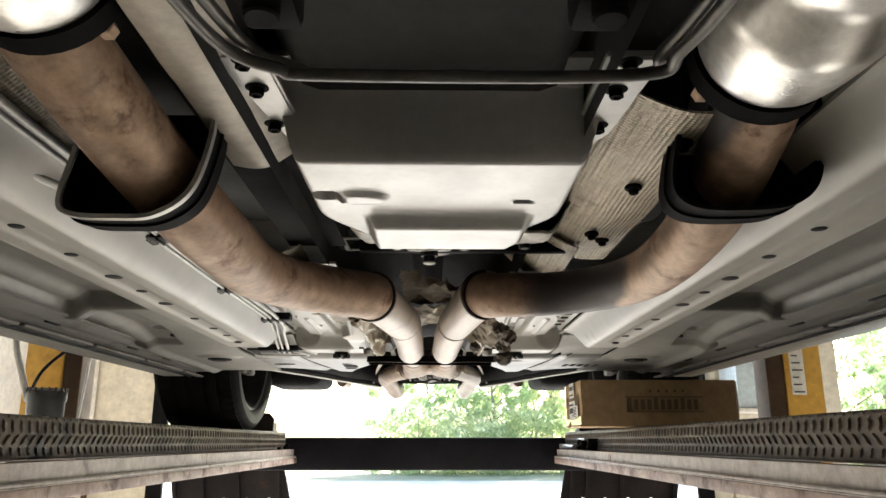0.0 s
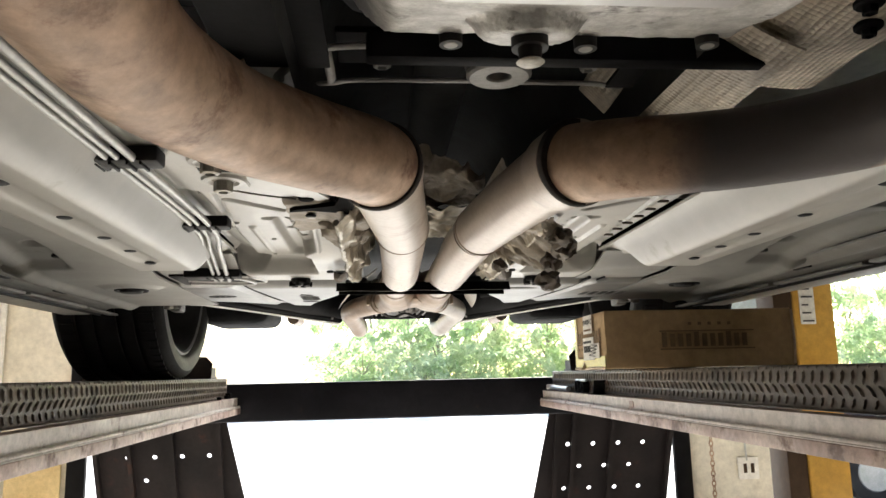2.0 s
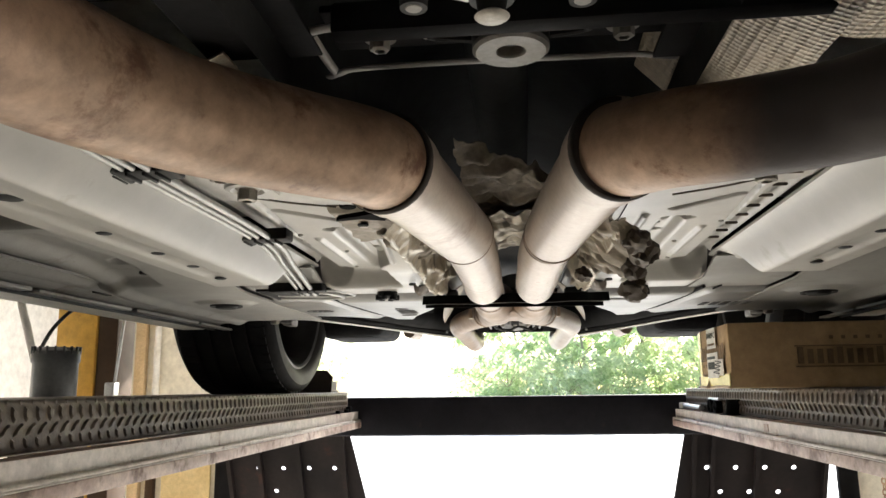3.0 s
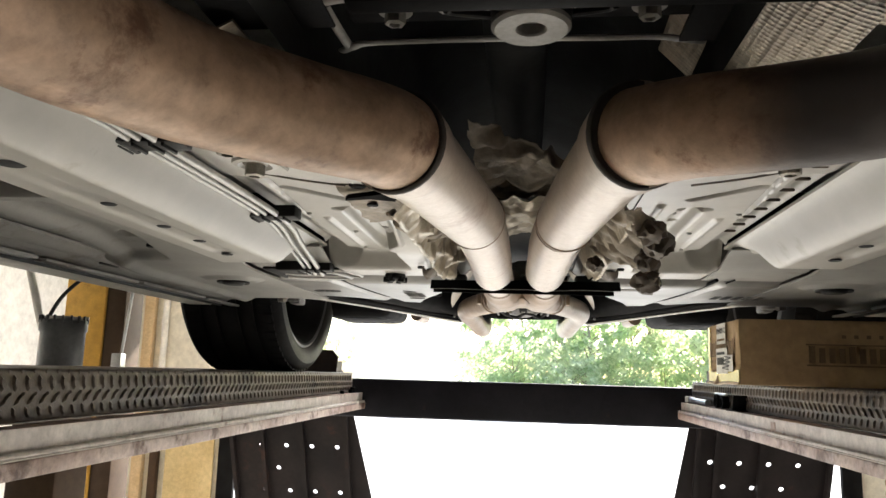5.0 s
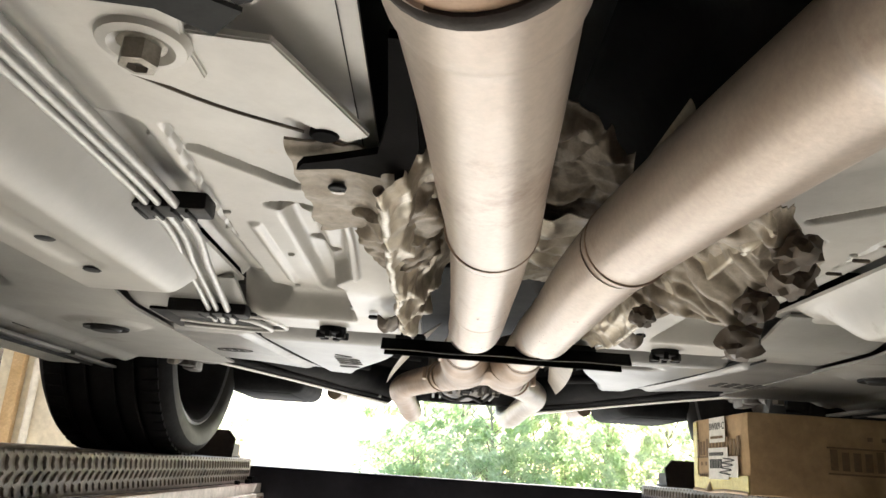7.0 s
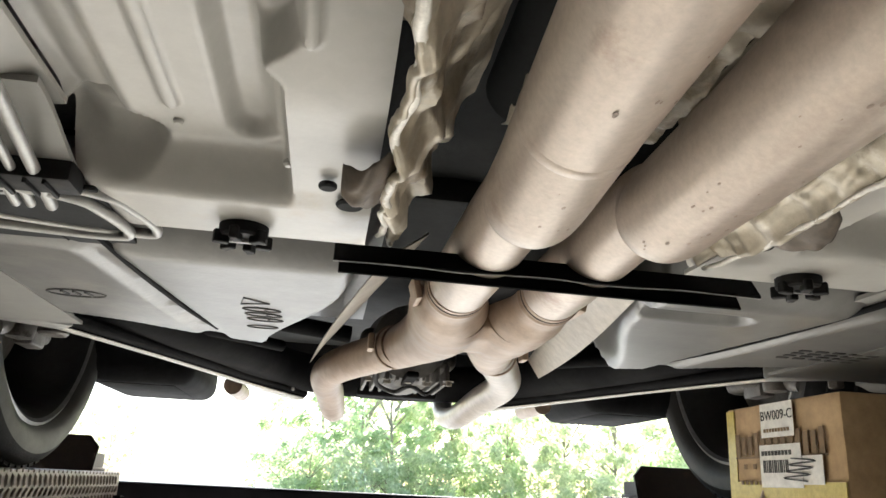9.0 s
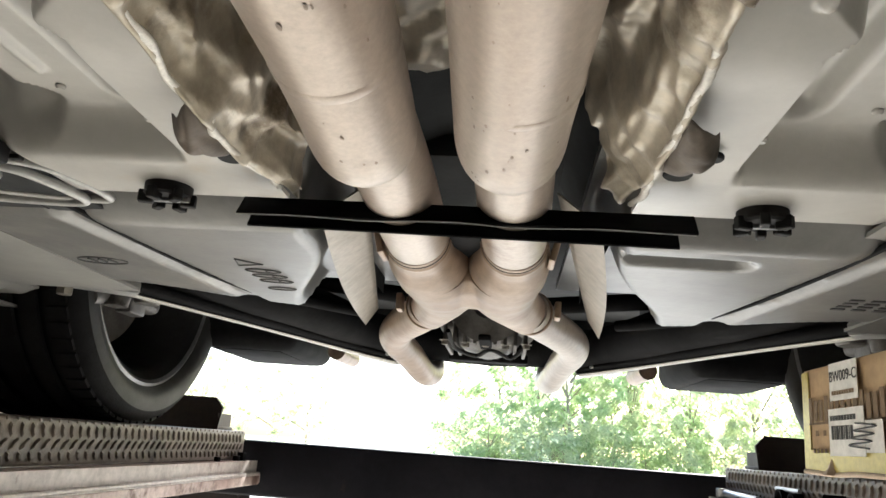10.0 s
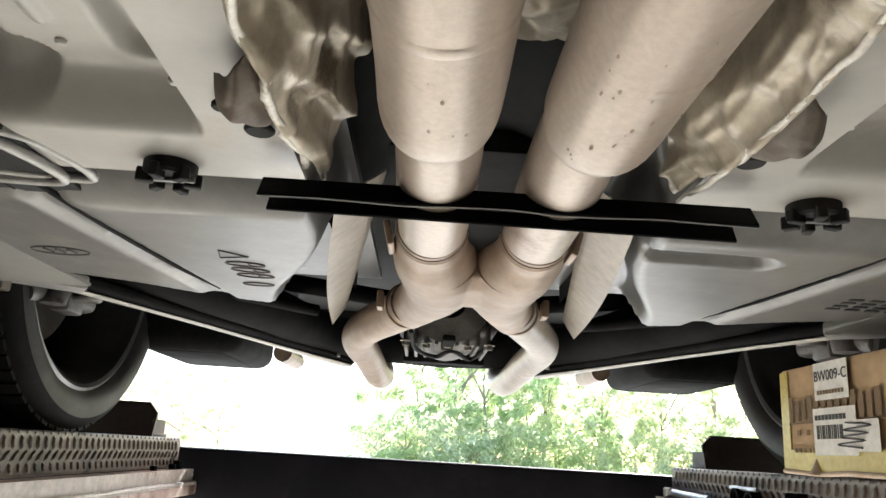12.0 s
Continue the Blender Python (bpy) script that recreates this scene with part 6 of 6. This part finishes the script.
def stuck(name, y0, y1, z0, z1, material, lift_by, label=""):
    """A flat piece on the carton's inner end; y0, z0 measured from the far lower corner."""
    x = xf_ - lift_by
    return part(name, box((x, BY1 - y1, BZ0 + z0), (x + 0.0006, BY1 - y0, BZ0 + z1), 0.0, 1), material, carton, label, smooth=False)


H_ = BZ1 - BZ0
W_ = BY1 - BY0
lab = stuck("label_sheet", 0.37 * W_, 0.66 * W_, 0.65 * H_, 0.985 * H_, M_PAPER, 0.0034, "white product label")
lab2 = stuck("label_sheet", 0.34 * W_, 0.70 * W_, 0.17 * H_, 0.58 * H_, M_PAPER, 0.0034, "white barcode label")
stuck("label_sheet", 0.70 * W_, 0.86 * W_, 0.20 * H_, 0.46 * H_, M_PAPER, 0.0030)
for k in range(13):
    stuck("logo_bar", (0.10 + k * 0.062) * W_, (0.138 + k * 0.062) * W_, (0.47 + 0.02 * math.sin(k)) * H_, (0.68 + 0.03 * ((k * 7) % 3 == 0)) * H_, M_BROWNINK, 0.0022)
stuck("logo_bar", 0.09 * W_, 0.90 * W_, 0.455 * H_, 0.475 * H_, M_BROWNINK, 0.0022)
for k in range(3):
    stuck("print_mark", (0.17 + 0.09 * k) * W_, (0.20 + 0.09 * k) * W_, 0.35 * H_, 0.40 * H_, M_BROWNINK, 0.0022)
for k in range(5):
    stuck("print_mark", (0.13 + 0.045 * k) * W_, (0.155 + 0.045 * k) * W_, 0.195 * H_, 0.235 * H_, M_BROWNINK, 0.0022)
for k in range(14):
    stuck("barcode_bar", (0.37 + k * 0.0165) * W_, (0.377 + k * 0.0165 + 0.004 * (k % 3 == 0)) * W_, 0.31 * H_, 0.43 * H_, M_INK, 0.0040)
for k in range(9):
    stuck("label_line", (0.36 + k * 0.03) * W_, (0.382 + k * 0.03) * W_, 0.475 * H_, 0.52 * H_, M_INK, 0.0040)
for k in range(9):
    stuck("label_line", (0.395 + k * 0.026) * W_, (0.413 + k * 0.026) * W_, 0.70 * H_, 0.735 * H_, M_BROWNINK, 0.0040)
part("label_drawing", tube([(xf_ - 0.004, BY1 - (0.62 + 0.20 * (k % 2) - 0.012 * k) * W_, BZ0 + (0.44 - 0.03 * k) * H_) for k in range(8)], 0.0010, 6, 5), M_INK, carton, "dark line drawing of a pipe set")


def lettering(text, size, m, parent):
    cu = bpy.data.curves.new("lettering", "FONT")
    cu.body, cu.size, cu.extrude, cu.align_x, cu.align_y = text, size, 0.0002, "CENTER", "CENTER"
    tmp = new("lettering_source", cu)
    me = bpy.data.meshes.new_from_object(tmp.evaluated_get(bpy.context.evaluated_depsgraph_get()))
    bpy.data.objects.remove(tmp)
    me.transform(m)
    me.materials.clear()
    me.materials.append(M_INK)
    ob = new("lettering", me)
    ob.parent = parent
    if parent.type == "EMPTY":
        ob.matrix_parent_inverse = Matrix.Translation(-parent.location)
    return ob


lettering("BW009-C", 0.0178, Matrix.Translation((xf_ - 0.0038, BY1 - 0.515 * W_, BZ0 + 0.86 * H_)) @ Matrix(((0, 0, -1, 0), (-1, 0, 0, 0), (0, 1, 0, 0), (0, 0, 0, 1))), carton)

# print on the long near side of the carton
yf_ = BY0 - 0.0022
for k in range(11):
    a = BX0 + 0.135 + k * 0.0195
    part("logo_bar", box((a, yf_ - 0.0006, BZ0 + 0.048), (a + 0.012, yf_ + 0.0006, BZ0 + 0.078 + 0.004 * (k % 4 == 0)), 0.0, 1), M_BROWNINK, carton, smooth=False)
part("logo_bar", box((BX0 + 0.13, yf_ - 0.0006, BZ0 + 0.083), (BX0 + 0.36, yf_ + 0.0006, BZ0 + 0.086), 0.0, 1), M_BROWNINK, carton, smooth=False)
part("logo_bar", box((BX0 + 0.13, yf_ - 0.0006, BZ0 + 0.041), (BX0 + 0.36, yf_ + 0.0006, BZ0 + 0.044), 0.0, 1), M_BROWNINK, carton, smooth=False)
for k in range(5):
    a = BX0 + 0.20 + k * 0.024
    part("print_mark", box((a, yf_ - 0.0006, BZ0 + 0.098), (a + 0.008, yf_ + 0.0006, BZ0 + 0.105), 0.0, 1), M_BROWNINK, carton, smooth=False)

# clutter in the right-hand rail: socket, clamp, tool and rags
ledge = ZR - 0.0725
cl = thing("pipe_clamp", (0.583, 3.86, ledge), "black steel exhaust clamp lying in the rail", "clamp")
part("clamp_band", lathe([(0.017, -0.012), (0.020, -0.012), (0.020, 0.012), (0.017, 0.012), (0.017, -0.012)], (0.583, 3.86, ledge + 0.021), "x", 24), M_BLACKSTEEL, cl)
part("clamp_band", lathe([(0.015, -0.010), (0.018, -0.010), (0.018, 0.010), (0.015, 0.010), (0.015, -0.010)], (0.583, 3.80, ledge + 0.019), "x", 24), M_BLACKSTEEL, cl)
part("clamp_bolt", tube([(0.583, 3.78, ledge + 0.041), (0.583, 3.90, ledge + 0.041)], 0.004, 8, 1), M_STEEL, cl)
solo("ratchet", join(tube([(0.585, 4.02, ledge + 0.010), (0.585, 4.26, ledge + 0.012)], 0.009, 12, 1), disc((0.585, 4.28, ledge + 0.001), 0.018, 0.022, 16)), M_STEEL, "chrome ratchet lying in the rail", "tool")
bk = thing("steel_bracket", (0.582, 3.66, ledge), "dark folded steel bracket lying in the rail", "bracket")
part("bracket_plate", box((-0.018, -0.03, 0.0), (0.018, 0.03, 0.004), 0.001, 1, Matrix.Translation((0.582, 3.66, ledge)) @ Matrix.Rotation(0.3, 4, "Z")), M_BLACKSTEEL, bk)
part("bracket_plate", box((-0.018, -0.002, 0.0), (0.018, 0.002, 0.045), 0.001, 1, Matrix.Translation((0.582, 3.65, ledge + 0.003)) @ Matrix.Rotation(0.5, 4, "X")), M_BLACKSTEEL, bk)
solo("loose_nut", disc((-0.622, 4.26, ledge), 0.012, 0.02, 6), M_BLACKSTEEL, "black nut lying at the rail end", "nut")
solo("loose_nut", disc((-0.622, 4.22, ledge), 0.009, 0.012, 12), M_BLACKSTEEL, "small black nut lying at the rail end", "nut")
solo("loose_nut", disc((-0.622, 4.09, ledge), 0.008, 0.01, 6), M_BLACKSTEEL, "black nut lying on the rail ledge", "nut")

# small red clip on the right rail
solo("rail_tag", box((0.5635, 3.29, ZR - 0.098), (0.5655, 3.32, ZR - 0.080), 0.0005, 1), M_PINKLOW, "small brown metal tag on the pale rail", "tag")

# ---------------------------------------------------------------- along the walls
# hydraulic pump can standing on the left post's bracket
pump = thing("hydraulic_pump", (-1.355, 3.60, ZF + 0.004), "grey hydraulic pump can on a tall steel stand", "pump")
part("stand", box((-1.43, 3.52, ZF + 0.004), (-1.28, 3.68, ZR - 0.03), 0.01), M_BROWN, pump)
part("can", lathe([(0.0001, 0), (0.058, 0), (0.062, 0.006), (0.062, 0.125), (0.066, 0.130), (0.066, 0.160), (0.05, 0.172), (0.0001, 0.172)], (-1.355, 3.60, ZR - 0.03), "z", 36), M_CANGREY, pump, "ribbed grey metal can")
for k in range(18):
    a = 2 * math.pi * k / 18
    part("cap_rib", box((-0.004, -0.003, 0), (0.004, 0.003, 0.022), 0.001, 1, Matrix.Translation((-1.355 + 0.064 * math.cos(a), 3.60 + 0.064 * math.sin(a), ZR + 0.122)) @ Matrix.Rotation(a, 4, "Z")), M_CANGREY, pump)
part("hose", tube([(-1.42, 3.60, ZR + 0.10), (-1.46, 3.61, 0.22), (-1.50, 3.62, 0.34), (-1.47, 3.62, 0.46), (-1.40, 3.62, 0.62)], 0.012, 12, 8), M_WALLWHITE, pump, "pale hose")
part("hose", tube([(-1.43, 3.62, ZR + 0.12), (-1.43, 3.7, 0.24), (-1.36, 3.75, 0.33), (-1.22, 3.8, 0.45)], 0.006, 10, 8), M_PLASTIC, pump, "thin black hose")

# safety-latch gear hanging by the left post
latch = thing("latch_handle", (-1.56, 4.30, -0.05), "grey steel latch handle beside the lift post", "handle")
part("latch_bar", tube([(-1.565, 4.30, 0.02), (-1.545, 4.30, 0.22), (-1.52, 4.30, 0.5)], 0.006, 8, 2), M_STEEL, latch)
part("latch_block", box((-1.585, 4.27, -0.02), (-1.545, 4.31, 0.07), 0.004), M_STEEL, latch)
part("latch_foot", box((-1.62, 4.25, -0.06), (-1.47, 4.31, -0.035), 0.004), M_STEEL, latch)

for nm, x, w, z0, z1, mt, lb in (("timber_plank", -2.52, 0.07, ZF + 0.004, 0.55, M_WOOD, "pale timber plank leaning on the wall"), ("timber_plank", -2.40, 0.05, ZF + 0.004, -0.15, M_BROWN, "dark timber plank leaning on the wall")):
    solo(nm, box((x, YB - 0.06, z0), (x + w, YB - 0.01, z1), 0.004), mt, lb, "plank")
solo("plywood_board", box((-2.30, YB - 0.045, ZF + 0.004), (-1.98, YB - 0.02, -0.42), 0.003), M_PLY, "yellow plywood board leaning against the wall", "board")
solo("downpipe", tube([(-2.38, YB - 0.03, ZF + 0.01), (-2.38, YB - 0.03, 2.3)], 0.022, 14, 1), M_WALLWHITE, "white pipe up the rear wall", "pipe")
for xx in (-1.95, 1.84):
    solo("trim", box((xx, YB - 0.035, ZF), (xx + 0.11, YB + 0.0, 1.45), 0.003), M_BLACKSTEEL, "dark door track beside the opening", "trim", "structure")
outlet = thing("wall_outlet", (2.33, YB, -0.62), "cream double power outlet on the wall", "outlet")
part("outlet_plate", box((2.27, YB - 0.018, -0.70), (2.41, YB - 0.004, -0.56), 0.004), M_WALLWHITE, outlet)
for dx in (2.305, 2.355):
    part("socket", box((dx, YB - 0.022, -0.66), (dx + 0.022, YB - 0.0175, -0.60), 0.001), M_BROWN, outlet)
part("cable", tube([(2.33, YB - 0.02, -0.58), (2.32, YB - 0.03, -0.45), (2.34, YB - 0.02, -0.2)], 0.006, 8, 6), M_STEEL, outlet)
ch = thing("hanging_chain", (1.985, YB - 0.10, -0.3), "rusty steel door chain hanging by the opening", "chain")
for k in range(30):
    part("chain_link", oval(0, 0, 0.012, 0.02, 0, 0.004, 0.0, 10), M_RUSTPIPE, ch).data.transform(Matrix.Translation((2.06, YB - 0.10, 0.1 - k * 0.031)) @ Matrix.Rotation((k % 2) * math.pi / 2, 4, "Z") @ Matrix.Rotation(math.pi / 2, 4, "X"))
solo("blue_carton", box((2.05, YB - 0.34, 0.20), (2.36, YB - 0.02, 0.52), 0.006), M_LIGHTBLUE, "pale blue carton on a wall shelf", "box")
shelf = thing("wall_shelf", (2.2, YB - 0.02, 0.18), "plain pale wall shelf", "shelf")
part("shelf_board", box((2.0, YB - 0.36, 0.175), (2.6, YB - 0.002, 0.198), 0.002), M_WALLWHITE, shelf)
solo("carton_low", box((2.02, YB - 0.5, ZF + 0.004), (2.22, YB - 0.2, -0.80), 0.006), M_CARD, "small brown carton on a stack by the wall", "box").name = "cardboard_carton"

# ---------------------------------------------------------------- outside
def parked_car(x, y, turn):
    m = Matrix.Translation((x, y, ZF)) @ Matrix.Rotation(turn, 4, "Z")
    c = thing("parked_car", (x, y, ZF), "dark blue parked car on the drive", "car")
    bm = box((-0.88, -2.1, 0.28), (0.88, 2.1, 0.85), 0.12, 4)
    bm.transform(m)
    part("body", bm, M_CARPAINT, c)
    bm = box((-0.72, -1.2, 0.80), (0.72, 1.1, 1.42), 0.22, 5)
    bm.transform(m)
    part("cabin", bm, M_DARKGLASS, c)
    for sx in (-0.80, 0.80):
        for sy in (-1.35, 1.35):
            bm = lathe([(0.0001, -0.1), (0.2, -0.1), (0.31, -0.09), (0.32, 0.0), (0.31, 0.09), (0.2, 0.1), (0.0001, 0.1)], (sx, sy, 0.32), "x", 28)
            bm.transform(m)
            w = part("wheel", bm, M_RUBBER, c)
            bm = lathe([(0.0001, -0.112), (0.19, -0.112), (0.2, -0.10), (0.2, 0.10), (0.19, 0.112), (0.0001, 0.112)], (sx, sy, 0.32), "x", 20)
            bm.transform(m)
            part("rim", bm, M_RIM, w)


parked_car(6.6, 10.2, math.pi / 2)


def crown_mesh(seed, h, w, count, leaf, zlow):
    """A crown of many small leaves gathered in clumps round the limb ends."""
    rnd = random.Random(seed)
    clumps = []
    for _ in range(60):
        a, zz = rnd.uniform(0, 2 * math.pi), rnd.uniform(zlow, 1.0)
        rr = w * (0.35 + 0.65 * rnd.random() ** 0.5) * (1.0 - 0.55 * abs(zz - 0.45) ** 1.4)
        clumps.append((rr * math.cos(a), rr * math.sin(a), h * zz, rnd.uniform(0.22, 0.5)))
    verts, faces = [], []
    for _ in range(count):
        cx, cy, cz, cr = rnd.choice(clumps)
        d = Vector((rnd.gauss(0, 1), rnd.gauss(0, 1), rnd.gauss(0, 0.8))) * cr * 0.55
        p = Vector((cx, cy, cz)) + d
        if p.z < 0.05:
            continue
        n = Vector((rnd.uniform(-1, 1), rnd.uniform(-1, 1), rnd.uniform(-0.2, 1))).normalized()
        u = n.orthogonal().normalized()
        v = n.cross(u)
        s = leaf * rnd.uniform(0.6, 1.4)
        k = len(verts)
        verts += [p - u * s, p + v * s * 0.45 + n * s * 0.12, p + u * s, p - v * s * 0.45 + n * s * 0.12]
        faces.append((k, k + 1, k + 2, k + 3))
    me = bpy.data.meshes.new("crown")
    me.from_pydata([tuple(v) for v in verts], [], faces)
    return me, clumps


def tree(name, seed, h, w, count, leaf, material, zlow, at, label, group):
    t = thing(name, at, label, "tree" if "tree" in name else "shrub", group)
    me, clumps = crown_mesh(seed, h, w, count, leaf, zlow)
    me.materials.append(material)
    cr = new("crown", me)
    cr.parent = t
    trunk = [tube([(0, 0, 0), (0.03 * h * 0.3, 0.02, h * 0.3), (-0.02 * h, 0.03, h * 0.62), (0.01, 0, h * 0.9)], [0.012 * h, 0.010 * h, 0.006 * h, 0.002 * h], 9, 4)]
    for cx, cy, cz, _ in clumps[:16]:
        z0 = max(0.1, cz * 0.6)
        trunk.append(tube([(0, 0, z0), (cx * 0.5, cy * 0.5, (z0 + cz) / 2 + 0.05), (cx, cy, cz)], [0.005 * h, 0.0035 * h, 0.0015 * h], 6, 3))
    tk_ = link("trunk", join(*trunk), M_BARK)
    tk_.parent = t
    return t


t_a = tree("tree", 11, 7.2, 3.1, 4600, 0.125, M_LEAF, 0.08, (1.6, 37.5, ZF), "leafy green tree at the edge of the yard", "trees behind the yard")
t_b = tree("tree", 12, 6.6, 2.9, 4400, 0.12, M_LEAFPALE, 0.06, (5.0, 38.5, ZF), "pale green leafy tree at the edge of the yard", "trees behind the yard")
t_c = tree("shrub", 13, 3.4, 1.9, 3400, 0.09, M_LEAF, 0.02, (-0.6, 35.6, ZF - 0.1), "dense green shrub beside the drive", "shrubs by the drive")
t_d = tree("shrub", 14, 3.0, 1.8, 3400, 0.088, M_LEAFPALE, 0.02, (2.6, 35.9, ZF - 0.1), "yellow-green shrub beside the drive", "shrubs by the drive")
rnd = random.Random(5)
for i in range(15):
    x = -0.4 + 2.8 * i + rnd.uniform(-0.5, 0.5)
    y = 37.5 + rnd.uniform(-0.8, 5.0)
    sc = rnd.uniform(0.8, 1.25)
    o = copy_thing((t_a, t_b)[(i * 7 // 3) % 2], pose(x, y, ZF - 0.02, 0, 0, rnd.uniform(0, 360)))
    o.scale = (sc, sc, sc * rnd.uniform(0.9, 1.15))
for i in range(22):
    x = -1.6 + 1.6 * i + rnd.uniform(-0.4, 0.4)
    o = copy_thing((t_c, t_d)[(i * 5 // 3) % 2], pose(x, 35.4 + rnd.uniform(-0.6, 1.6), ZF - 0.1, 0, 0, rnd.uniform(0, 360)))
    sc = rnd.uniform(0.8, 1.25)
    o.scale = (sc, sc, sc)
for x, y, sc in ((-15.5, 62.0, 1.0), (-19.5, 66.0, 1.1), (-25.0, 64.0, 1.2)):
    o = copy_thing(t_b, pose(x, y, ZF - 0.02, 0, 0, 40 * sc))
    o.scale = (sc, sc, sc)
